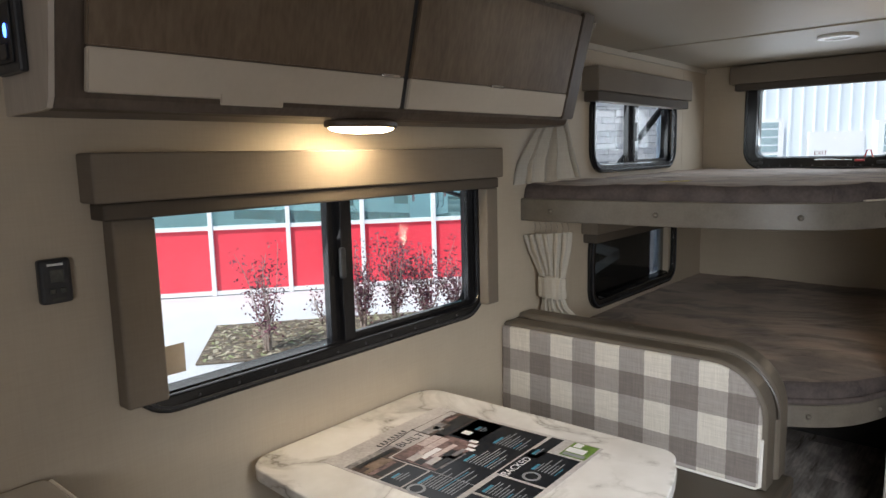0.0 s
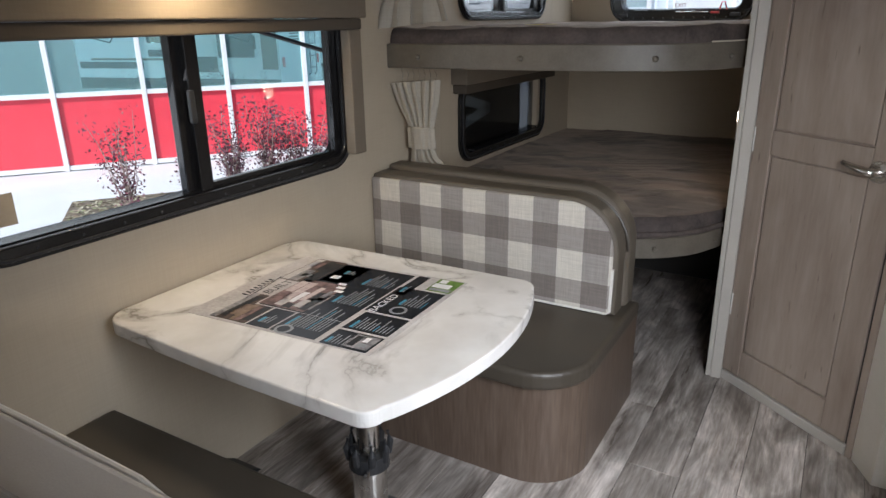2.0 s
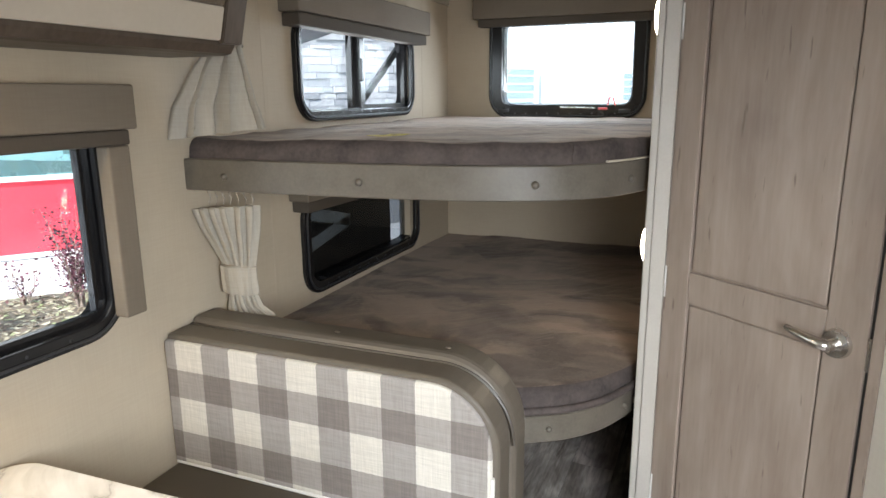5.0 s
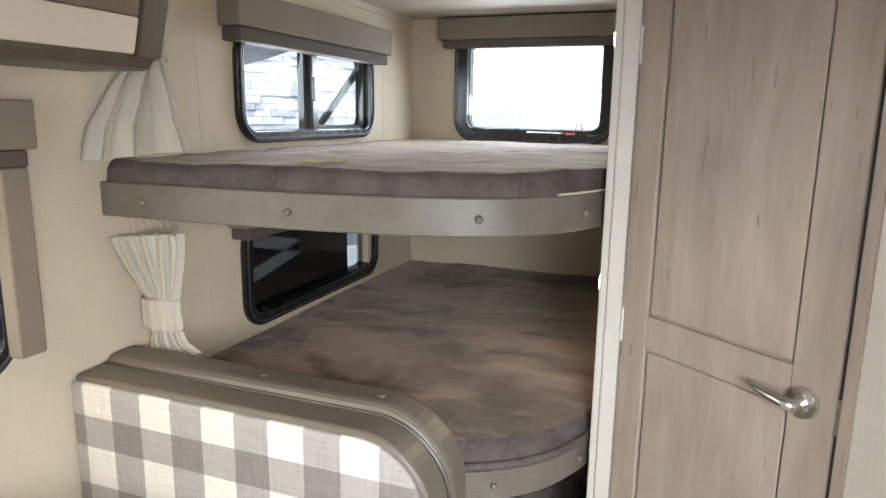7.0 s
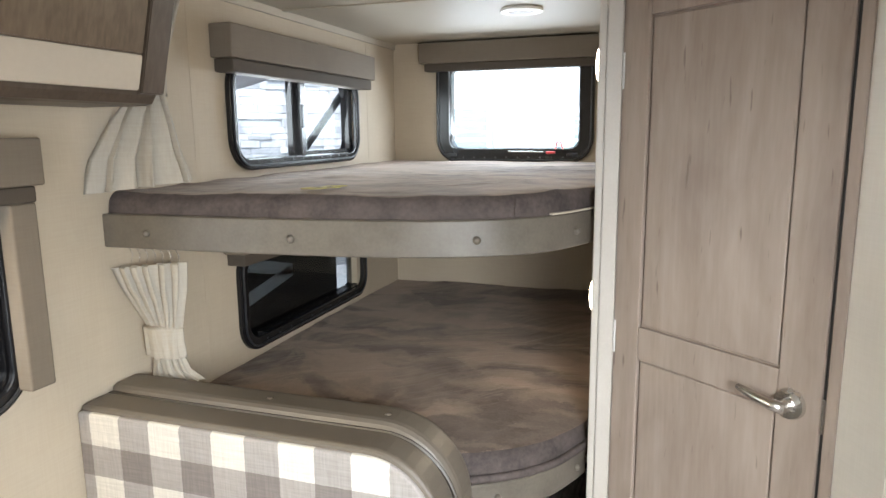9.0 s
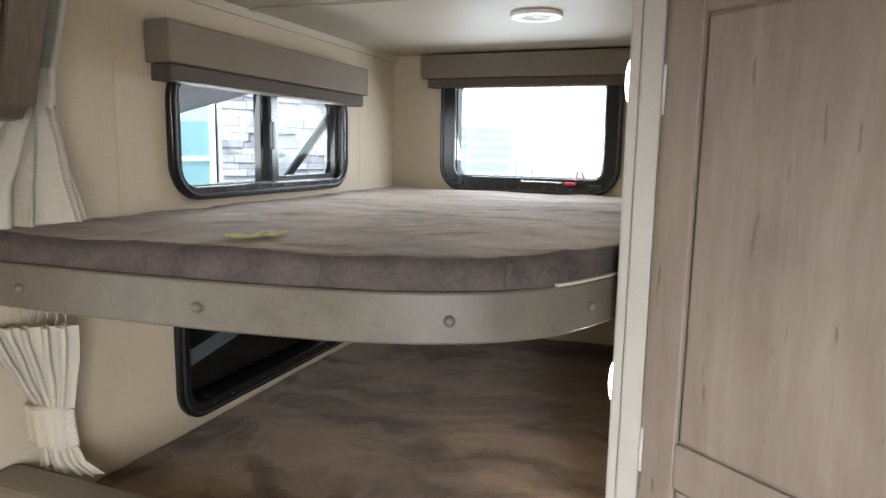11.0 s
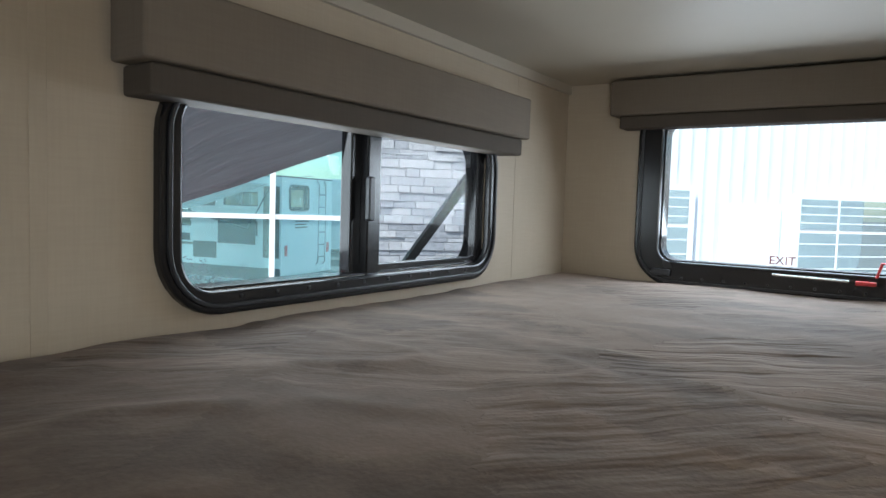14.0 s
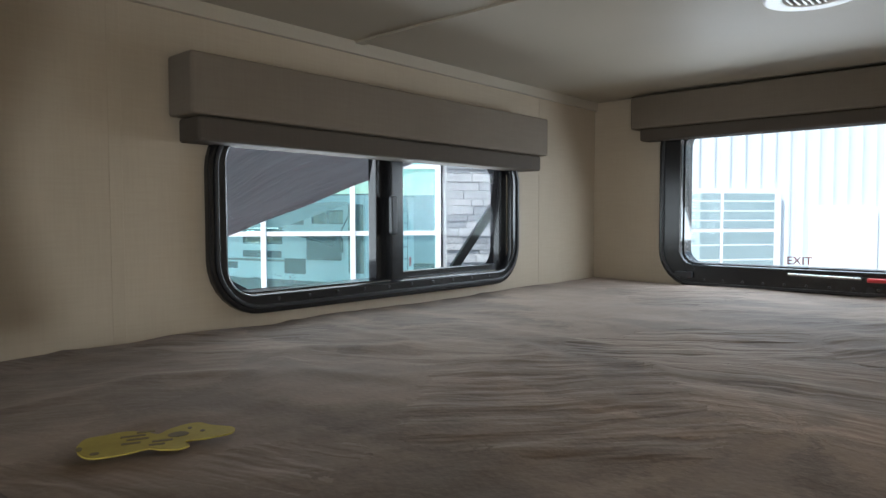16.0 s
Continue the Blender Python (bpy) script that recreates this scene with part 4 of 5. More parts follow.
for k in range(3):
    part("icon", sheet(0.56 + k * 0.05, 0.465 - 0.02 * k, 0.59 + k * 0.05, 0.51 - 0.02 * k, ZP + 0.0007, ZP + 0.0009), WHITE_P, sheet_ob)
part("photo_detail", sheet(0.86, 0.86, 0.92, 0.955, ZP + 0.0007, ZP + 0.0009), WHITE_P, sheet_ob)
part("icon", sheet(0.73, 0.33, 0.78, 0.38, ZP + 0.0007, ZP + 0.0009), WHITE_P, sheet_ob)
for u0, v0, u1, v1, m in (
        (0.02, 0.13, 0.36, 0.165, PHOTO_B), (0.05, 0.165, 0.33, 0.20, INK), (0.08, 0.19, 0.22, 0.235, TAN_P), (0.03, 0.235, 0.235, 0.26, TAN_P), (0.03, 0.262, 0.22, 0.29, PHOTO_C), (0.05, 0.295, 0.235, 0.33, INK),
        (0.61, 0.105, 0.97, 0.15, SILVER_P), (0.61, 0.15, 0.79, 0.205, PHOTO_B), (0.83, 0.14, 0.93, 0.185, PHOTO_C), (0.80, 0.19, 0.97, 0.225, INK), (0.69, 0.17, 0.73, 0.24, GREY_P), (0.62, 0.225, 0.95, 0.285, INK),
        (0.46, 0.235, 0.65, 0.285, PINK_P), (0.30, 0.26, 0.45, 0.30, PHOTO_C), (0.36, 0.29, 0.62, 0.335, PINK_P), (0.28, 0.305, 0.37, 0.35, SILVER_P), (0.50, 0.335, 0.64, 0.38, PHOTO_C), (0.34, 0.34, 0.49, 0.375, WHITE_P),
        (0.27, 0.355, 0.33, 0.40, INK), (0.38, 0.38, 0.58, 0.41, PINK_P), (0.30, 0.40, 0.40, 0.44, SILVER_P), (0.43, 0.415, 0.52, 0.445, INK), (0.46, 0.45, 0.56, 0.475, PHOTO_B), (0.28, 0.45, 0.42, 0.485, INK),
        (0.045, 0.86, 0.15, 0.89, INK), (0.05, 0.90, 0.085, 0.945, GREY_P), (0.10, 0.905, 0.15, 0.93, WHITE_P), (0.815, 0.865, 0.85, 0.975, GREY_P), (0.93, 0.87, 0.985, 0.91, WHITE_P)):
    part("photo_detail", sheet(u0, v0, u1, v1, ZP + 0.0007, ZP + 0.0009), m, sheet_ob)
# the maker's mark, as a plain slanted stroke
part("mark", tube([on_poster(0.31 + 0.26 * k / 96 + 0.012 * math.cos(k * 0.5), 0.098 - 0.017 * math.sin(k * 0.5) - 0.02 * k / 96, ZP + 0.0004) for k in range(97)], 0.0010, 5), INK, sheet_ob)
part("mark", tube([on_poster(0.27, 0.135, ZP + 0.0006), on_poster(0.45, 0.118, ZP + 0.0006), on_poster(0.62, 0.095, ZP + 0.0006)], 0.0012, 5), INK, sheet_ob)
turn = math.degrees(math.atan2(PU.y, PU.x))
for body, u, v, size, m in (("BUILT", 0.485, 0.180, 0.043, INK), ("BACKED", 0.545, 0.765, 0.034, WHITE_P)):
    text("lettering", body, size, pose(*on_poster(u, v, ZP + 0.0008), 0, 0, turn), m, sheet_ob, depth=0.0001)

# ---- bunks ----
UP_FRONT = [(0.0, 2.452), (0.15, 2.456), (0.35, 2.462), (0.6, 2.478), (0.8, 2.500), (0.95, 2.530), (1.08, 2.580), (1.18, 2.645), (1.26, 2.735), (1.315, 2.845), (1.338, 2.905)]
LOW_FRONT = [(1.0, 2.545), (1.08, 2.580), (1.18, 2.645), (1.26, 2.735), (1.315, 2.845), (1.335, 2.90)]


def along_path(path, x):
    for (xa, ya), (xb, yb) in zip(path, path[1:]):
        if x <= xb:
            return ya + (yb - ya) * (x - xa) / (xb - xa)
    xb, yb = path[-1]
    return yb + (x - xb) * 6


def smooth_path(path, n=6):
    """A finer path through the given points."""
    out = []
    for i in range(len(path) - 1):
        p0, p1, p2, p3 = (Vector(path[max(0, min(len(path) - 1, k))]) for k in (i - 1, i, i + 1, i + 2))
        for j in range(n):
            t = j / n
            out.append(tuple(0.5 * (2 * p1 + (p2 - p0) * t + (2 * p0 - 5 * p1 + 4 * p2 - p3) * t * t + (3 * p1 - p0 - 3 * p2 + p3) * t ** 3)))
    return out + [tuple(path[-1])]


def mattress_body(front, x0, x1, yb, z0, z1, r, seed, amp, nx=90, ny=80, lo=0, hi=10000):
    """A plush mattress: a rounded, slightly uneven front edge that follows the bunk's curve, and a soft top."""
    b = bmesh.new()
    rows = []
    for i in range(nx + 1):
        x = x0 + (x1 - x0) * i / nx
        yf = front(x)
        prof = [(yf + 0.012, z0), (yf - 0.002, z0 + 0.010), (yf - 0.004, (z0 + z1 - r) / 2)]
        for k in range(6):
            a = math.pi / 2 * k / 5
            prof.append((yf + r * (1 - math.cos(a)), z1 - r + r * math.sin(a)))
        for k in range(1, ny + 1):
            prof.append((yf + r + (yb - yf - r) * (k / ny), z1))
        row = []
        for k, (y, z) in enumerate(prof):
            n1 = noise.noise(Vector((x * 2.2 + seed, y * 2.2, z)))
            n2 = noise.noise(Vector((x * 7 + seed, y * 7, z * 3)))
            n3 = noise.noise(Vector((x * 30 + seed, y * 16, z * 20)))
            crease = max(0.0, 1 - 7 * abs(noise.noise(Vector((x * 3.1 + seed, y * 4.3, 2.0))))) * max(0.0, noise.noise(Vector((x * 1.7, y * 1.7 + seed, 5.0))) + 0.25)
            d = amp * (n1 + 0.45 * n2 + 0.16 * n3 + 0.7 * crease)
            if k < 3:
                row.append(b.verts.new((x, y - 0.5 * d, z)))
            else:
                row.append(b.verts.new((x, y - (0.5 * d if k < 9 else 0), z + d)))
        rows.append(row)
    for p, q in zip(rows, rows[1:]):
        for k in range(max(lo, 0), min(hi, len(p) - 1)):
            b.faces.new((p[k], q[k], q[k + 1], p[k + 1]))
    bmesh.ops.delete(b, geom=[v for v in b.verts if not v.link_faces], context="VERTS")
    return b


bunk = thing("bunk_bed", (0.66, 3.5, 1.29), "upper bunk platform with a curved taupe front rail", "bunk bed", "bunk beds")
up = smooth_path(UP_FRONT)
part("rail", strip(up, 1.293, 1.390, 0.022), RAIL, bunk, "curved taupe padded front rail", smooth=False)
board = [(p[0], p[1] + 0.024) for p in up] + [(1.362, 2.91), (1.362, 4.648), (0.002, 4.648)]
board[0] = (0.002, board[0][1])
part("platform", slab(board, 1.318, 1.352), BUNK_BOARD, bunk, "brown bunk board")
for x, y in ((0.147, 2.453), (0.605, 2.4755), (1.083, 2.580), (1.298, 2.806)):
    i = min(range(len(up)), key=lambda k: (up[k][0] - x) ** 2 + (up[k][1] - y) ** 2)
    a, c = Vector(up[max(i - 1, 0)]), Vector(up[min(i + 1, len(up) - 1)])
    d = (c - a).normalized()
    n = Vector((d.y, -d.x))
    p = Vector(up[i])
    part("screw_cap", ball((p.x + n.x * 0.002, p.y + n.y * 0.002, 1.338), 0.011, 0.011, 0.011, u=14, v=8), RAIL, bunk, "round taupe screw cap", smooth=True)
part("edge_trim", strip([(p[0] + 0.001, p[1] + 0.0) for p in up[-14:]], 1.3905, 1.396, 0.010, r=0.001), TRIM, bunk)
mat_up = thing("mattress", (0.66, 3.5, 1.352), "brown plush suede mattress on the upper bunk", "mattress", "mattresses")
part("cover", mattress_body(lambda x: along_path(up, x) + 0.022, 0.006, 1.358, 4.640, 1.353, 1.450, 0.042, 3.0, 0.010, 150, 150, 7), SUEDE, mat_up, smooth=True)
part("side_band", mattress_body(lambda x: along_path(up, x) + 0.022, 0.006, 1.358, 4.640, 1.353, 1.450, 0.042, 3.0, 0.010, 150, 150, 0, 7), SUEDE_EDGE, mat_up, "brown plush side with its shade in the colour", smooth=True)
part("seam", tube([(1.165, 2.653, 1.36), (1.164, 2.648, 1.41), (1.166, 2.654, 1.440)], 0.003), SUEDE_EDGE, mat_up)

low = thing("bunk_bed", (0.66, 3.5, 0.576), "lower bunk platform with a curved taupe rail over a dark opening", "bunk bed", "bunk beds")
lp = smooth_path(LOW_FRONT)
part("rail", strip(lp, 0.576, 0.660, 0.022), RAIL, low, "curved taupe front rail")
lboard = [(0.002, 2.56), (1.0, 2.56)] + [(p[0] - 0.004, p[1] + 0.03) for p in lp if p[0] > 1.02] + [(1.362, 2.90), (1.362, 4.648), (0.002, 4.648)]
part("platform", slab(lboard, 0.595, 0.615), BUNK_BOARD, low, "brown bunk board")
for x, y in ((1.13, 2.61), (1.312, 2.84)):
    i = min(range(len(lp)), key=lambda k: (lp[k][0] - x) ** 2 + (lp[k][1] - y) ** 2)
    part("screw_cap", ball((lp[i][0] + 0.002, lp[i][1] - 0.001, 0.618), 0.010, 0.010, 0.010, u=14, v=8), RAIL, low, "round taupe screw cap", smooth=True)
# two near-black sheets whose colour stands in for the shade under the bunk
part("void_panel", box((0.004, 4.02, 0.0), (1.36, 4.04, 0.594)), DARK_VOID, low, "near-black panel standing in for shade at the back of the opening")
part("void_side", box((0.60, 2.56, 0.0), (0.62, 4.02, 0.594)), DARK_VOID, low, "near-black side panel standing in for shade in the opening")
mat_low = thing("mattress", (0.66, 3.5, 0.617), "brown plush suede mattress on the lower bunk", "mattress", "mattresses")


def low_front(x):
    return 2.552 if x < 1.0 else along_path(lp, x) + 0.022


part("cover", mattress_body(low_front, 0.006, 1.358, 4.640, 0.617, 0.735, 0.036, 11.0, 0.008, 120, 80, 7), SUEDE_LOW, mat_low, smooth=True)
part("side_band", mattress_body(low_front, 0.006, 1.358, 4.640, 0.617, 0.735, 0.036, 11.0, 0.008, 120, 80, 0, 7), SUEDE_EDGE, mat_low, "brown plush side with its shade in the colour", smooth=True)
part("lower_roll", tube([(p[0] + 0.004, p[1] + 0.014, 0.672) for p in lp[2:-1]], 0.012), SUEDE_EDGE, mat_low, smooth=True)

# yellow card tag on the upper mattress: a lobed card with print
tag = thing("card_tag", (0.60, 2.68, 1.457), "yellow lobed card tag lying on the upper mattress", "tag")
tag_a, tag_b = Vector((0.572, 2.605)), Vector((0.634, 2.738))
tag_u = tag_b - tag_a
tag_w = Vector((-tag_u.y, tag_u.x)).normalized()


def tag_at(u, w):
    p = tag_a + tag_u * u + tag_w * (1.45 * w)
    return (p.x, p.y)


tag_edge = [(0.0, 0.0), (0.04, 0.017), (0.16, 0.021), (0.30, 0.024), (0.42, 0.017), (0.50, 0.009), (0.57, 0.017), (0.68, 0.025), (0.78, 0.026), (0.86, 0.016), (1.0, 0.004),
            (0.97, -0.009), (0.80, -0.014), (0.67, -0.015), (0.69, -0.025), (0.62, -0.030), (0.51, -0.026), (0.43, -0.021), (0.30, -0.026), (0.12, -0.027), (0.03, -0.016), (0.0, 0.0)]
part("card", slab([tag_at(*p) for p in smooth_path(tag_edge, 4)[:-1]], 1.4580, 1.4595), YELLOW, tag)


def tag_spot(u, w, ru, rw, n=14):
    return slab([tag_at(u + ru * math.cos(2 * math.pi * k / n), w + rw * math.sin(2 * math.pi * k / n)) for k in range(n)], 1.4596, 1.4599)


for u, w, ru, rw in ((0.63, 0.002, 0.07, 0.006), (0.71, 0.014, 0.015, 0.003), (0.79, 0.004, 0.018, 0.0025), (0.12, -0.019, 0.03, 0.003), (0.02, -0.006, 0.02, 0.005)):
    part("print_spot", tag_spot(u, w, ru, rw), TAGMARK, tag)
for u, w, l in ((0.26, 0.008, 0.16), (0.30, 0.0, 0.14), (0.27, -0.008, 0.12), (0.46, -0.010, 0.13), (0.44, -0.017, 0.10), (0.36, 0.015, 0.12)):
    part("print_bar", slab([tag_at(u, w), tag_at(u + l, w), tag_at(u + l, w + 0.004), tag_at(u, w + 0.004)], 1.4596, 1.4599), TAGMARK, tag)

# wall lamps on the partition
for z in (1.743, 1.015):
    wl = thing("wall_lamp", (1.364, 3.12, z), "lit white oval reading lamp on the bunk partition", "lamp", "bunk reading lamps")
    part("base", slab(rounded(3.078, z - 0.004, 3.162, z + 0.140, 0.04), 1.332, 1.3645, 0.006, axis="x"), PLASTIC_WH, wl)
    part("lens", ball((1.333, 3.12, z + 0.068), 0.023, 0.036, 0.066, u=24), COOL_LAMP, wl, "glowing white lens", smooth=True)

# ceiling vent
vent = thing("ceiling_vent", (0.932, 3.795, H), "round white slotted ceiling vent", "vent")
part("rim", ring([(0.932 + 0.088 * math.cos(a * math.pi / 20), 3.795 + 0.088 * math.sin(a * math.pi / 20)) for a in range(40)],
                 [(0.932 + 0.052 * math.cos(a * math.pi / 20), 3.795 + 0.052 * math.sin(a * math.pi / 20)) for a in range(40)], H - 0.014, H, 0.005, "z"), PLASTIC_WH, vent)
part("backing", cyl((0.932, 3.795, H - 0.003), (0.932, 3.795, H), 0.056, n=32), DARK_VOID, vent)
for k in range(9):
    x = 0.932 - 0.044 + k * 0.011
    hw = math.sqrt(max(0.0001, 0.052 ** 2 - (x - 0.932) ** 2))
    part("slat", box((x - 0.0022, 3.795 - hw, H - 0.012), (x + 0.0022, 3.795 + hw, H - 0.003)), PLASTIC_WH, vent)

# ---- curtains ----


def gathered(levels, nfold, seed, nseg=96):
    """Cloth gathered into folds: levels of (z, centre x, centre y, half depth, half width, fold depth)."""
    b = bmesh.new()
    rows = []
    sub = []
    for a, c in zip(levels, levels[1:]):
        for j in range(8):
            t = j / 8
            t = t * t * (3 - 2 * t)
            sub.append([u + (w - u) * t for u, w in zip(a, c)])
    sub.append(list(levels[-1]))
    for z, cx, cy, hx, hy, fd in sub:
        row = []
        for k in range(nseg):
            a = 2 * math.pi * k / nseg
            ph = seed + 0.9 * math.sin(2 * a + seed) + 0.5 * noise.noise(Vector((math.cos(a), math.sin(a), z * 3 + seed)))
            w = 1 + 1.25 * fd * (math.sin(nfold * a + ph) + 0.35 * math.sin((2 * nfold + 1) * a + 2 * ph)) + 0.17 * noise.noise(Vector((2.6 * math.cos(a), 2.6 * math.sin(a), z * 6 + seed))) + 0.05 * noise.noise(Vector((9 * math.cos(a), 9 * math.sin(a), z * 22 + seed)))
            row.append(b.verts.new((cx + hx * math.cos(a) * w, cy + hy * math.sin(a) * w, z + 0.010 * noise.noise(Vector((5 * math.cos(a) + seed, 5 * math.sin(a), 0))) * (1 if z < levels[-1][0] + 0.02 else 0))))
        rows.append(row)
    for p, q in zip(rows, rows[1:]):
        for k in range(nseg):
            b.faces.new((p[k], p[(k + 1) % nseg], q[(k + 1) % nseg], q[k]))
    b.faces.new(rows[0]), b.faces.new(rows[-1])
    return b


def pleats(levels, n, seed, per=14):
    """An open cloth sheet in pleats: levels of (z, x0, x1, middle y, fold depth, slant in y, hem rise)."""
    b = bmesh.new()
    sub = []
    for a, c in zip(levels, levels[1:]):
        for j in range(10):
            t = j / 10
            sub.append([u + (w - u) * (t * t * (3 - 2 * t)) for u, w in zip(a, c)])
    sub.append(list(levels[-1]))
    rows = []
    for z, x0, x1, yc, amp, slant, rise in sub:
        row = []
        for k in range(n * per + 1):
            s = k / (n * per)
            s2 = s + 0.35 / n * noise.noise(Vector((s * n * 0.6, seed, 0.0)))
            w = math.sin(2 * math.pi * n * s2)
            w = math.copysign(abs(w) ** 0.65, w) * (0.75 + 0.5 * noise.noise(Vector((s * n * 0.5, seed + 3, z * 2))))
            x = x0 + (x1 - x0) * s + 0.7 * amp * math.sin(4 * math.pi * n * s2) + 0.006 * noise.noise(Vector((s * 9, z * 8, seed)))
            y = yc + amp * w + slant * (s - 0.5) + 0.007 * noise.noise(Vector((s * 12 + 4, z * 11, seed)))
            row.append(b.verts.new((max(x, 0.004), y, z + rise * (s - 0.5) + 0.06 * amp * w)))
        rows.append(row)
    back = [[b.verts.new((v.co.x, v.co.y + 0.003, v.co.z)) for v in row] for row in rows]
    m = n * per
    for side in (rows, back):
        for p, q in zip(side, side[1:]):
            for k in range(m):
                b.faces.new((p[k], p[k + 1], q[k + 1], q[k]))
    for i in range(len(rows) - 1):
        for k in (0, m):
            b.faces.new((rows[i][k], rows[i + 1][k], back[i + 1][k], back[i][k]))
    for i in (0, len(rows) - 1):
        for k in range(m):
            b.faces.new((rows[i][k], rows[i][k + 1], back[i][k + 1], back[i][k]))
    return b


cu = thing("curtain", (0.12, 2.47, 1.46), "cream linen curtain tied with a band, flaring below it", "curtain", "bunk curtains")
part("cloth", pleats([(2.095, 0.03, 0.32, 2.54, 0.022, 0.0, 0.0), (1.93, 0.05, 0.250, 2.54, 0.020, 0.0, 0.0), (1.79, 0.085, 0.176, 2.538, 0.018, 0.02, 0.0), (1.73, 0.085, 0.174, 2.536, 0.018, 0.02, 0.0),
                      (1.66, 0.058, 0.190, 2.518, 0.022, 0.08, 0.0), (1.55, 0.022, 0.220, 2.492, 0.030, 0.14, 0.01), (1.466, 0.010, 0.242, 2.484, 0.034, 0.17, 0.03)], 3, 0.7, 26), CURTAIN, cu, smooth=True)
part("tie_band", gathered([(1.802, 0.131, 2.538, 0.052, 0.036, 0.03), (1.76, 0.130, 2.536, 0.051, 0.035, 0.05), (1.722, 0.130, 2.534, 0.051, 0.036, 0.03)], 6, 1.0), CURTAIN, cu, "cream tie band", smooth=True)
cl = thing("curtain", (0.10, 2.55, 0.87), "cream linen curtain gathered by a band below the upper bunk", "curtain", "bunk curtains")
part("cloth", pleats([(1.235, 0.012, 0.190, 2.502, 0.024, 0.07, 0.012), (1.15, 0.024, 0.176, 2.518, 0.021, 0.05, 0.0), (1.04, 0.042, 0.152, 2.546, 0.013, 0.0, 0.0), (0.94, 0.046, 0.150, 2.556, 0.013, 0.0, 0.0),
                      (0.90, 0.040, 0.160, 2.563, 0.015, 0.0, 0.0), (0.862, 0.032, 0.190, 2.576, 0.018, 0.02, 0.0)], 5, 2.2, 18), CURTAIN, cl, smooth=True)
part("tie_band", gathered([(1.036, 0.098, 2.545, 0.066, 0.036, 0.02), (0.99, 0.097, 2.548, 0.062, 0.036, 0.03), (0.942, 0.098, 2.552, 0.062, 0.036, 0.02)], 7, 0.3), CURTAIN, cl, "cream tie band", smooth=True)
for k in range(7):
    x = 0.03 + k * 0.028
    part("hook", tube([(x, 2.515, 1.240), (x + 0.003, 2.519, 1.264), (x, 2.511, 1.28), (x, 2.515, 1.296)], 0.0015, 6), CLEAR, cl, "clear plastic curtain hook")
part("track", box((0.01, 2.502, 1.291), (0.25, 2.528, 1.3175), 0.002), PLASTIC_WH, cl)

# ---- the angled door ----
DOOR_TURN = math.degrees(math.atan2(-0.366, 0.463))
door = thing("door_1", (1.408, 2.862, 0.0), "closed grey-tan wood-grain panel door with a lever handle", "door", "", "structure", DOOR_TURN)
DW, DT = 0.588, 0.034


def lbox(lo, hi, r=0.0, seg=2):
    return box(lo, hi, r, seg)


part("leaf", lbox((0.001, 0.012, 0.045), (DW, 0.030, 1.995), 0.002, 1), DOOR_WOOD, door, "", True)
for nm, lo, hi in (("stile", (0.001, -0.002, 0.045), (0.088, 0.012, 1.995)), ("stile", (DW - 0.098, 0.0, 0.045), (DW, 0.012, 1.995)),
                   ("rail", (0.0885, 0.0, 0.045), (DW - 0.0985, 0.012, 0.16)), ("rail", (0.0885, 0.0, 0.985), (DW - 0.0985, 0.012, 1.078)), ("rail", (0.0885, 0.0, 1.90), (DW - 0.0985, 0.012, 1.995))):
    part(nm, lbox(lo, hi, 0.003, 2), DOOR_WOOD, door, "", True)
for z0, z1 in ((0.165, 0.98), (1.083, 1.895)):
    part("panel", lbox((0.0935, 0.004, z0), (DW - 0.1035, 0.0125, z1), 0.005, 2), DOOR_WOOD, door, "", True)
HX = DW - 0.066
hd = part("handle", cyl((HX, -0.010, 1.006), (HX, 0.0, 1.006), 0.033, 0.036, 36), CHROME, door, "brushed nickel lever handle", True, smooth=False)
part("hub", cyl((HX, -0.045, 1.006), (HX, -0.009, 1.006), 0.013, 0.016, 24), CHROME, hd, "", True)
part("lever", tube([(HX + 0.012, -0.042, 1.006), (HX - 0.02, -0.046, 1.010), (HX - 0.05, -0.046, 1.014), (HX - 0.08, -0.044, 1.019), (HX - 0.103, -0.042, 1.024)], [0.013, 0.014, 0.012, 0.010, 0.007], 12), CHROME, hd, "", True, smooth=True)
for z in (1.72, 0.985, 0.30):
    part("hinge", lbox((0.002, -0.0035, z), (0.010, -0.0022, z + 0.095), 0.0005, 1), PLASTIC_WH, door, "slim pale hinge leaf", True)
part("sill", lbox((0.0, -0.006, 0.0), (DW + 0.0105, 0.026, 0.040), 0.003, 1), WHITE_TRIM, door, "pale sill strip under the door", True)
part("strike", lbox((DW + 0.001, -0.002, 0.96), (DW + 0.010, 0.006, 1.04), 0.002, 1), CHROME, door, "", True)
part("gap", lbox((DW + 0.0005, 0.008, 0.0), (DW + 0.011, 0.03, 2.0)), RUBBER, door, "", True)
part("jamb_strip", lbox((DW + 0.0115, -0.004, 0.0), (DW + 0.036, 0.032, H), 0.002, 1), DOOR_WOOD, door, "", True)
part("header", lbox((0.0, 0.0, 2.0), (DW + 0.0105, 0.032, H)), WHITE_TRIM, door, "", True)

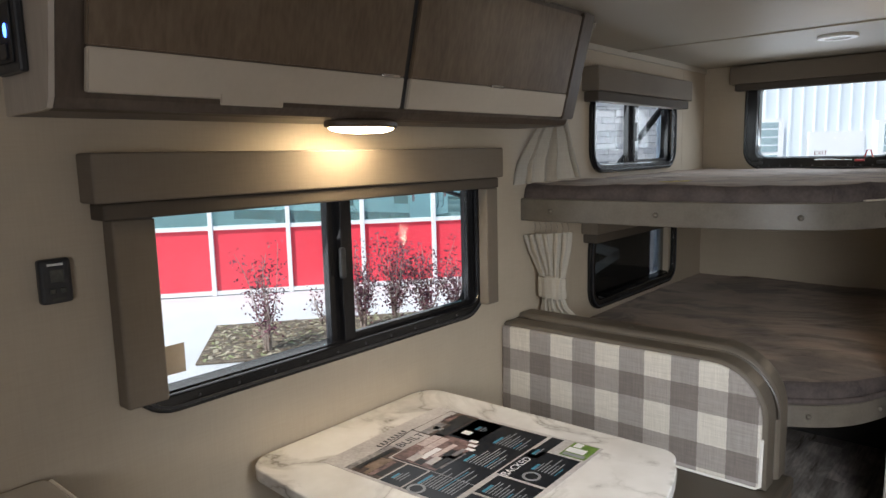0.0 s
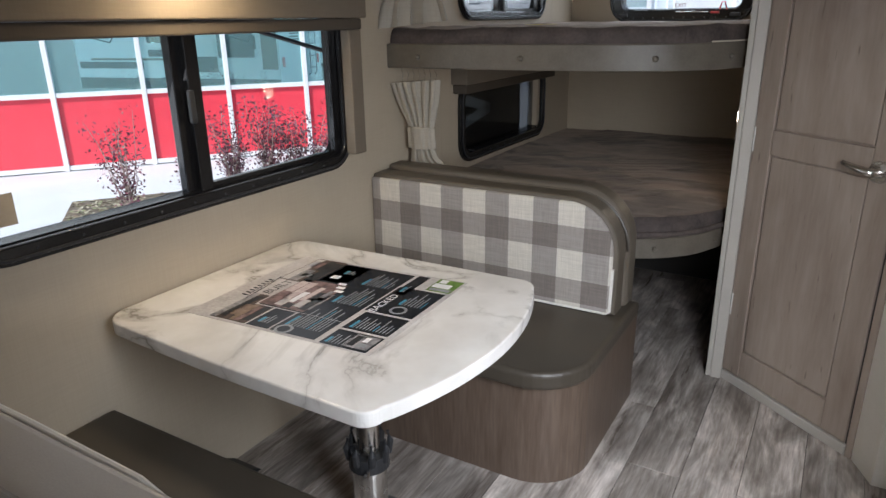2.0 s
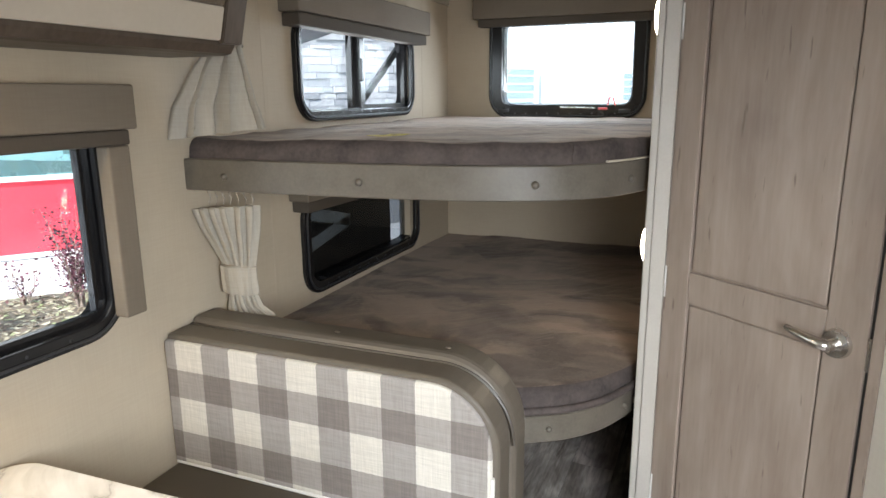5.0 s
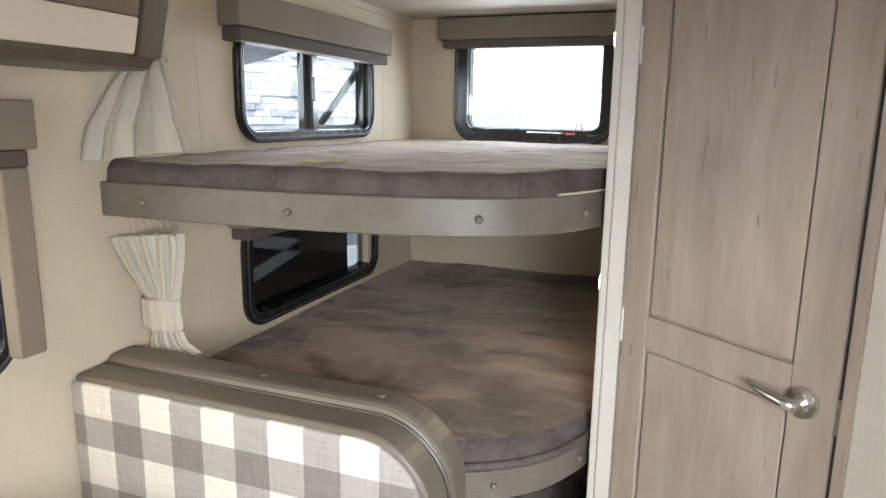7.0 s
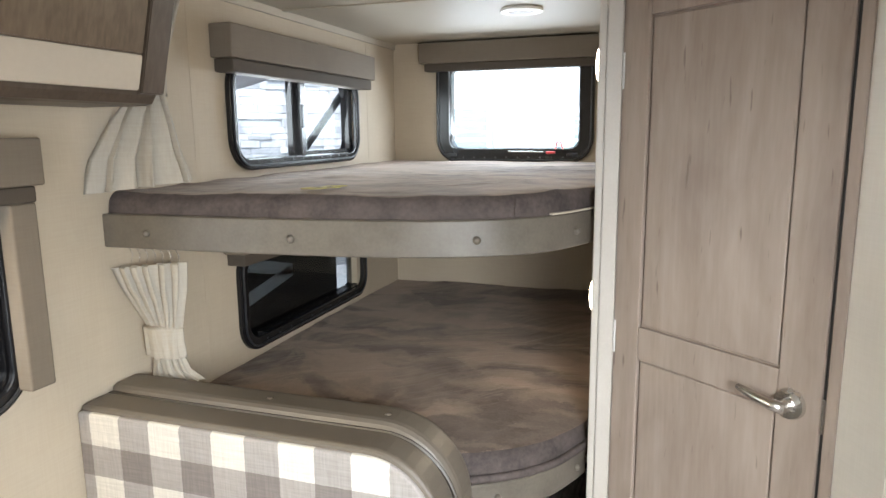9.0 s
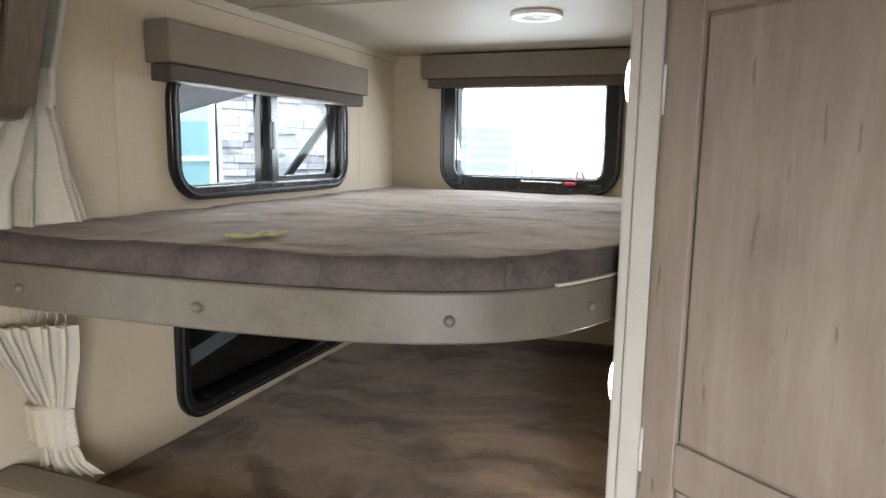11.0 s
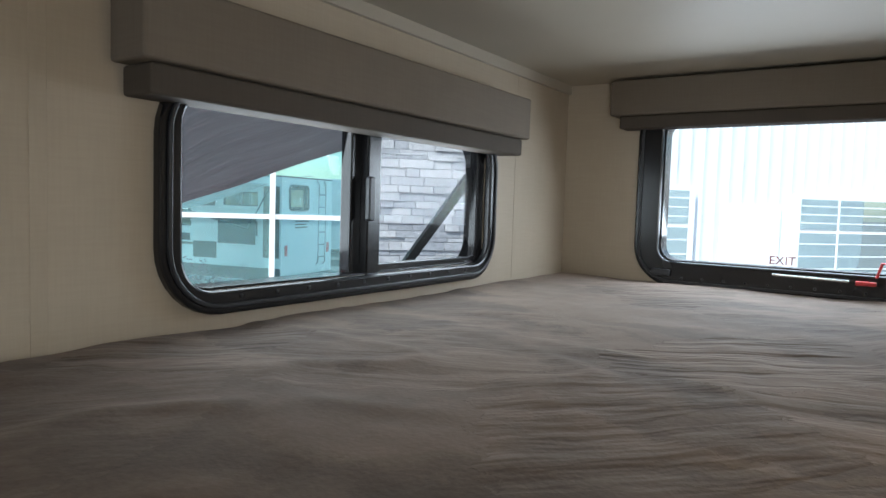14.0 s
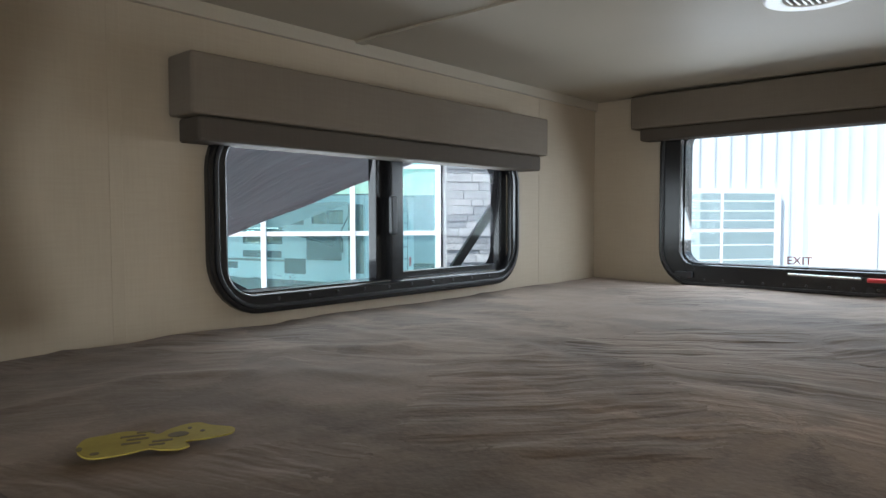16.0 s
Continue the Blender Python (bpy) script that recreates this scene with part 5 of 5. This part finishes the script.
# wall post after the door, daylight put into its colour; the cabinets along the other side
solid("wall_door_return", slab([(1.899, 2.478), (1.957, 2.352), (2.25, 2.352), (2.25, 4.65), (2.20, 4.65), (2.20, 2.55), (1.93, 2.52)], 0.0, H), LIT_WALL, "beige linen wall beside the door, coloured paler for the entry daylight", "wall", "structure")
pantry = thing("pantry_cabinet", (2.13, 2.05, 0), "grey-tan wood-grain pantry cabinet", "cabinet")
part("body", box((2.02, 1.66, 0.0), (2.248, 2.349, H), 0.003), DOOR_WOOD, pantry)
part("door", box((2.004, 1.70, 0.08), (2.0195, 2.31, 0.86), 0.004), DOOR_WOOD, pantry)
part("door", box((2.004, 1.70, 0.90), (2.0195, 2.31, 2.05), 0.004), DOOR_WOOD, pantry)
part("handle", tube([(1.992, 2.27, 0.82), (1.985, 2.25, 0.83), (1.985, 1.98, 0.83), (1.992, 1.96, 0.82)], 0.006), PLASTIC_BK, pantry, "black bar handle")
kit = thing("kitchen_counter", (2.06, -0.82, 0), "grey-tan kitchen counter with a pale worktop", "counter")
part("body", box((1.90, -1.55, 0.0), (2.248, -0.10, 0.87), 0.003), DOOR_WOOD, kit)
part("worktop", box((1.88, -1.57, 0.871), (2.248, -0.08, 0.91), 0.006), MARBLE, kit, "marble-look worktop")

# ---- outdoors: ground, paving, planting bed ----
GZ = -0.59
CONCRETE = speckled("pale_concrete", (0.58, 0.60, 0.62), (0.68, 0.70, 0.72), 0.85, 1.2, 60, 0.002)
MULCH_M = speckled("brown_mulch", (0.07, 0.055, 0.04), (0.22, 0.18, 0.14), 0.95, 9, 60, 0.01)
gb = bmesh.new()
for v in ((-600, -600), (600, -600), (600, 600), (-600, 600)):
    gb.verts.new((*v, GZ - 0.02))
gb.faces.new(gb.verts)
solid("ground", gb, speckled("asphalt_lot", (0.10, 0.10, 0.10), (0.15, 0.15, 0.15), 0.9, 0.7, 40, 0.004), "grey asphalt lot", "ground", "structure")
FC, FA = (-7.4787, 6.4817), 52.0
FM = pose(*FC, 0, 0, 0, FA)


def fac(x, y, z=0.0):
    """From the shop front's own axes (along, away behind) to the world."""
    return FM @ Vector((x, y, z))


def fbox(lo, hi, r=0.0):
    b = box(lo, hi, r)
    bmesh.ops.transform(b, matrix=FM, verts=b.verts)
    return b


solid("pavement", fbox((-30, -12.0, GZ - 0.019), (40, 0.25, GZ)), CONCRETE, "pale sunlit concrete pavement", "pavement", "structure")
solid("planting_bed", fbox((-0.77, -3.85, GZ + 0.001), (14.0, -2.15, GZ + 0.03), 0.012), MULCH_M, "planting bed with brown mulch", "planting bed", "structure")
rm = random.Random(9)
mb = bmesh.new()
for _ in range(2600):
    c = fac(rm.uniform(-0.73, 4.0), rm.uniform(-3.8, -2.2), GZ + 0.034)
    a, l, w = rm.uniform(0, 6.28), rm.uniform(0.02, 0.055), rm.uniform(0.008, 0.02)
    dx, dy = Vector((math.cos(a), math.sin(a), rm.uniform(-0.3, 0.3))) * l, Vector((-math.sin(a), math.cos(a), rm.uniform(-0.3, 0.3))) * w
    mb.faces.new([mb.verts.new(c + s * dx + t * dy) for s, t in ((-1, -1), (1, -1), (1, 1), (-1, 1))])
LITTER = mat("dry_leaf_litter", (0.25, 0.2, 0.13), 0.9)
gi = nd(LITTER, "ShaderNodeNewGeometry")
base(LITTER, ramp(LITTER, gi.outputs["Random Per Island"], [(0.0, (0.14, 0.11, 0.07)), (0.5, (0.30, 0.25, 0.17)), (0.75, (0.48, 0.43, 0.33)), (1.0, (0.24, 0.28, 0.12))]))
solid("leaf_litter", mb, LITTER, "dry leaves and mulch chips on the bed", "mulch", "stuff")

LEAF = mat("burgundy_leaf", (0.09, 0.02, 0.03), 0.55)
gi = nd(LEAF, "ShaderNodeNewGeometry")
base(LEAF, ramp(LEAF, gi.outputs["Random Per Island"], [(0.0, (0.06, 0.022, 0.03)), (0.5, (0.12, 0.04, 0.06)), (0.85, (0.24, 0.085, 0.12)), (1.0, (0.22, 0.15, 0.12))]))
BARK = speckled("grey_twig_bark", (0.26, 0.20, 0.17), (0.40, 0.33, 0.29), 0.9, 20, 200)


def shrub(at, height, spread, stems, leaves, seed, label):
    r = random.Random(seed)
    t = thing("shrub", tuple(at), label, "shrub", "burgundy shrubs")
    lb = bmesh.new()
    for _ in range(stems):
        a, q = r.uniform(0, 6.28), r.uniform(0.1, 1.0) * spread
        h = height * r.uniform(0.6, 1.0)
        pts = [Vector(at) + Vector((0.03 * math.cos(a), 0.03 * math.sin(a), 0))]
        for j in range(1, 6):
            f = j / 5
            pts.append(Vector(at) + Vector((q * f ** 1.2 * math.cos(a) + r.uniform(-0.03, 0.03), q * f ** 1.2 * math.sin(a) + r.uniform(-0.03, 0.03), h * f)))
        part("stem", tube(pts, [0.010, 0.009, 0.007, 0.005, 0.004, 0.002], 5), BARK, t)
        for _ in range(leaves // stems):
            f = r.uniform(0.25, 1.0) * 5
            i = min(4, int(f))
            p = pts[i].lerp(pts[i + 1], f - i) + Vector((r.gauss(0, 0.06), r.gauss(0, 0.06), r.gauss(0, 0.05)))
            d = Vector((r.uniform(-1, 1), r.uniform(-1, 1), r.uniform(-0.4, 0.9))).normalized()
            s = d.cross(Vector((r.uniform(-1, 1), r.uniform(-1, 1), r.uniform(-1, 1)))).normalized()
            l, w = r.uniform(0.022, 0.05), r.uniform(0.008, 0.016)
            lb.faces.new([lb.verts.new(v) for v in (p, p + d * l * 0.5 + s * w, p + d * l, p + d * l * 0.5 - s * w)])
    part("crown", lb, LEAF, t)
    return t


for k, (u, v, h, q, n, lf, lab) in enumerate(((-0.02, -3.55, 1.25, 0.34, 11, 900, "tall thin burgundy-leaved shrub in the mulch bed"), (0.62, -2.5, 0.55, 0.25, 6, 130, "small sparse burgundy shrub in the mulch bed"),
                                        (1.12, -2.9, 1.15, 0.36, 14, 1500, ""), (1.52, -2.8, 1.25, 0.4, 14, 1700, ""), (1.95, -2.85, 1.12, 0.38, 14, 1500, ""), (2.4, -2.75, 0.85, 0.36, 14, 1300, ""), (2.95, -2.8, 0.8, 0.36, 14, 1200, ""))):
    p = fac(u, v)
    shrub((p.x, p.y, GZ + 0.02), h, q, n, lf, 20 + k, lab or "dense burgundy-leaved shrub in the mulch bed")

# ---- the shop building ----
RED = speckled("red_glass_panel", (0.76, 0.055, 0.08), (0.82, 0.07, 0.10), 0.22, 2, 30, 0.0002)
ALU = speckled("white_aluminium", (0.74, 0.75, 0.76), (0.8, 0.81, 0.82), 0.4, 4, 60, 0.0002)
SIDING = speckled("white_metal_siding", (0.66, 0.72, 0.76), (0.72, 0.78, 0.82), 0.45, 1, 40, 0.0003)
TEAL = mat("teal_reflective_glass", (0.055, 0.12, 0.12), 0.008, 0.0, 1.0)
tn = TEAL.node_tree
tb = tn.nodes["Principled BSDF"]
tb.inputs["Metallic"].default_value = 0.8
base(TEAL, ramp(TEAL, noise_of(TEAL, coords(TEAL, (1, 1, 0.6)), 1.1, 3), [(0.3, (0.42, 0.76, 0.77)), (0.7, (0.50, 0.84, 0.85))]))
PALE_GLASS = mat("pale_reflective_glass", (0.58, 0.78, 0.79), 0.02, 0.8, 1.0)
base(PALE_GLASS, ramp(PALE_GLASS, noise_of(PALE_GLASS, coords(PALE_GLASS), 1.1, 3), [(0.3, (0.62, 0.78, 0.79)), (0.7, (0.70, 0.85, 0.86))]))
shop = thing("shop_building", (*FC, GZ), "shop building with red panels, teal glass, stone pier and white siding", "building", "", "", FA)


def spart(name, lo, hi, m, parent, r=0.0, label=""):
    return part(name, box((lo[0], lo[1], lo[2] - GZ), (hi[0], hi[1], hi[2] - GZ), r), m, parent, label, True)


wallb = spart("wall", (-14.2, 0.30, GZ), (16, 6.0, 5.2), SIDING, shop)
spart("roof", (-14.5, -0.3, 5.2), (16.3, 6.3, 5.5), ALU, shop)
P = 1.2125
MULL = [0.151 + P * k for k in range(-12, 4)]
LEV = [GZ + 0.05, 0.517, 1.458, 2.40, 3.34]
for x in MULL:
    spart("mullion", (x - 0.035, -0.03, GZ), (x + 0.035, 0.12, 3.4), ALU, shop, 0.006)
for z in LEV:
    for a, c in zip(MULL, MULL[1:]):
        spart("transom", (a + 0.036, -0.015, z - 0.032), (c - 0.036, 0.11, z + 0.032), ALU, shop)
for a, c in zip(MULL, MULL[1:]):
    for k, (z0, z1) in enumerate(zip(LEV, LEV[1:])):
        spart("panel" if k == 0 else "pane", (a + 0.036, 0.03, z0 + 0.033), (c - 0.036, 0.05, z1 - 0.033), RED if k == 0 else TEAL, shop)
spart("fascia", (-14.2, -0.05, 3.42), (3.75, 0.29, 5.19), ALU, shop)
# stone pier in courses
STONE = mat("stacked_grey_stone", (0.4, 0.38, 0.36), 0.85)
oi = nd(STONE, "ShaderNodeObjectInfo")
sc = ramp(STONE, oi.outputs["Random"], [(0.0, (0.22, 0.235, 0.26)), (0.5, (0.30, 0.315, 0.335)), (1.0, (0.40, 0.41, 0.425))])
sn = noise_of(STONE, coords(STONE), 14, 5)
base(STONE, mixc(STONE, 0.4, sc, mixc(STONE, 1.0, sc, ramp(STONE, sn, [(0.3, (0.5, 0.5, 0.5)), (0.7, (1.2, 1.2, 1.2))]), "MULTIPLY")))
bump(STONE, sn, 0.7, 0.02)
pier = spart("stone_pier", (3.86, -0.22, GZ), (6.55, 0.29, 5.0), speckled("grey_mortar", (0.24, 0.25, 0.27), (0.30, 0.31, 0.325), 0.9), shop)
rs = random.Random(3)
z = 0.35
count = 0
while z < 3.0 and count < 290:
    h = rs.choice((0.055, 0.075, 0.095, 0.12))
    x = 3.86
    while x < 6.53:
        w = min(rs.uniform(0.16, 0.5), 6.55 - x)
        d = rs.uniform(0.01, 0.05)
        spart("stone", (x + 0.003, -0.22 - d, z), (x + w - 0.003, -0.2205, z + h - 0.005), STONE, pier, 0.006)
        x += w
        count += 1
    z += h
# white ribbed siding with windows beyond the pier
for k in range(34):
    x = 6.65 + k * 0.27
    spart("siding_rib", (x - 0.02, 0.262, GZ), (x + 0.02, 0.2995, 5.0), SIDING, wallb)


def shop_window(x0, x1, z0, z1, xm, zm):
    w = spart("window", (x0 - 0.10, 0.16, z0 - 0.1), (x1 + 0.10, 0.2615, z1 + 0.05), ALU, shop)
    cuts_x = [x0] + xm + [x1]
    cuts_z = [z0] + zm + [z1]
    for a, c in zip(cuts_x, cuts_x[1:]):
        for e, f in zip(cuts_z, cuts_z[1:]):
            spart("pane", (a + 0.03, 0.150, e + 0.03), (c - 0.03, 0.1595, f - 0.03), PALE_GLASS, w)
            for q in range(1, 4):
                zz = e + (f - e) * q / 4
                spart("blind", (a + 0.04, 0.146, zz - 0.012), (c - 0.04, 0.1495, zz + 0.012), SIDING, w)


shop_window(7.1, 9.30, -0.4, 2.08, [8.35], [0.53, 1.47])
shop_window(11.60, 14.0, -0.4, 2.02, [12.5], [0.53, 1.42])
spart("door", (9.99, 0.20, GZ), (11.24, 0.259, 1.87), ALU, shop, 0.004, "plain white service door")

# ---- awning over the windows, with its arm ----
# grey vinyl, with the light and shade of its folds streaked into the colour
AWN = speckled("grey_awning_vinyl", (0.155, 0.155, 0.165), (0.285, 0.285, 0.295), 0.6, 1.0, 3.0, 0.02, (0.7, 7.0, 1.0), strength=0.6)
awn = thing("awning", (-1.3, 2.3, 1.7), "extended grey vinyl awning on the trailer's side", "awning")
ab = bmesh.new()
rows = []
for i in range(25):
    x = -0.075 - 2.75 * i / 24
    row = []
    for j in range(61):
        y = 0.35 + 4.07 * j / 60
        sag = 0.035 * math.sin(math.pi * i / 24) + 0.020 * math.sin(9 * x + 2.0 * y) * (j / 60) ** 3
        row.append(ab.verts.new((x, y, 2.085 + 0.227 * x - 0.15 * sag - 0.022 * math.sin(8 * x + 5 * y + 1.5 * math.sin(3 * y)) * (j / 60) ** 2 * (1 - (j / 60) ** 8))))
    rows.append(row)
for p, q in zip(rows, rows[1:]):
    for k in range(60):
        ab.faces.new((p[k], p[k + 1], q[k + 1], q[k]))
bmesh.ops.solidify(ab, geom=ab.faces[:], thickness=0.003)
part("fabric", ab, AWN, awn, "grey vinyl awning cloth", smooth=True)
part("roller_tube", cyl((-2.84, 0.30, 1.43), (-2.84, 4.47, 1.43), 0.04, n=20), PLASTIC_BK, awn)
for y in (0.33, 4.44):
    a = part("arm", tube([(-0.10, y, 1.96), (-0.19, y, 1.88), (-0.62, y, 1.36), (-0.95, y, 1.02)], 0.022, 4), RUBBER, awn, "dark steel folding arm")
    part("strut", tube([(-0.09, y, 1.62), (-0.17, y, 1.80), (-0.20, y, 1.87)], 0.011, 8), PLASTIC_BK, a)
    part("pivot", cyl((-0.19, y - 0.03, 1.88), (-0.19, y + 0.03, 1.88), 0.016, n=12), CHROME, a)
    part("outer_arm", tube([(-0.95, y, 1.02), (-2.84, y, 1.43)], 0.018, 4), RUBBER, awn)

# added dark panel with grey chevrons, darkening the view through the lower bunk window
hatch = thing("compartment_hatch", (-0.1, 3.55, 0.7), "added dark backing panel with grey chevron stripes outside the lower window", "hatch")
part("panel", box((-0.125, 2.98, 0.60), (-0.105, 4.06, 1.30), 0.004), DARK_VOID, hatch)
CHEV = speckled("grey_stripe", (0.42, 0.45, 0.46), (0.52, 0.55, 0.56), 0.5)
for ya, za, yb, zb in ((3.0, 1.14, 3.62, 0.99), (3.62, 0.99, 3.0, 0.88)):
    d = Vector((yb - ya, zb - za)).normalized() * 0.028
    n = Vector((-d.y, d.x))
    part("stripe", slab([(ya + n.x, za + n.y), (yb + n.x, zb + n.y), (yb - n.x, zb - n.y), (ya - n.x, za - n.y)], -0.1045, -0.1025, axis="x"), CHEV, hatch)


# ---- other trailers on the lot, mirrored in the shop glass ----
def trailer(at, rz, label):
    t = thing("parked_trailer", at, label, "trailer", "parked trailers", "", rz)
    prof = rounded(-3.2, 0.55, 3.2, 3.1, (0.1, 0.9, 0.25, 0.15), 8)
    part("body", slab(prof, -1.2, 1.2, 0.05, axis="y"), SKIN, t, "", True)
    part("skirt_band", box((-3.1, -1.215, 0.75), (3.0, -1.202, 1.15)), SHADE, t, "", True)
    for x in (-2.2, -0.6, 1.4):
        w = part("window", box((x - 0.45, -1.222, 1.7), (x + 0.45, -1.203, 2.35), 0.008), BLACK, t, "", True)
    part("door", box((0.35, -1.225, 0.7), (0.95, -1.204, 2.6), 0.006), ALU, t, "", True)
    for x in (-0.6, 0.35):
        wh = part("wheel", cyl((x, -1.2, 0.35), (x, -0.98, 0.35), 0.35, n=28), RUBBER, t, "", True)
        part("rim", cyl((x, -1.212, 0.35), (x, -1.199, 0.35), 0.2, n=20), CHROME, wh, "", True)
    part("rear_window", box((-3.222, -0.4, 1.9), (-3.202, 0.4, 2.4), 0.008), BLACK, t, "", True)
    part("frame", box((-3.1, -0.9, 0.4), (4.0, 0.9, 0.549)), RUBBER, t, "", True)
    for y in (0.55, 0.9):
        part("ladder_rail", tube([(-3.30, y, 0.7), (-3.30, y, 3.15), (-2.9, y, 3.2)], 0.015, 6), CHROME, t, "", True)
    for k in range(7):
        part("ladder_rung", cyl((-3.30, 0.55, 0.85 + k * 0.33), (-3.30, 0.9, 0.85 + k * 0.33), 0.012, n=8), CHROME, t, "", True)
    return t


tr = trailer((9.5, 3.2, GZ), 75, "white travel trailer with dark windows parked on the lot")
copy_thing(tr, pose(12.0, -4.0, GZ, 0, 0, 80))
copy_thing(tr, pose(4.5, 14.5, GZ, 0, 0, 60))
copy_thing(tr, pose(10.5, 11.0, GZ, 0, 0, 68))

# ---- floor planks ----
rp = random.Random(12)
plank_meshes = {}


def plank_mesh(w, l):
    key = (round(w, 3), round(l, 3))
    if key not in plank_meshes:
        b = box((-w / 2 + 0.0008, -l / 2 + 0.0008, -0.005), (w / 2 - 0.0008, l / 2 - 0.0008, 0.0), 0.0012, 1)
        me = bpy.data.meshes.new("plank")
        b.to_mesh(me)
        b.free()
        me.materials.append(PLANK)
        plank_meshes[key] = me
    return plank_meshes[key]


W = 0.18
for c in range(13):
    y = -1.6 - rp.choice((0.0, 0.2, 0.4, 0.6, 0.8))
    while y < 4.6:
        l = 1.02
        a, e = max(y, -1.6), min(y + l, 4.645)
        if e - a > 0.05:
            p = new("plank", plank_mesh(W, round(e - a, 2)))
            p.parent = floor
            p.matrix_parent_inverse = Matrix.Translation(floor.location).inverted()
            p.location = (W / 2 + c * W - 0.04, (a + e) / 2, 0.0)
        y += l
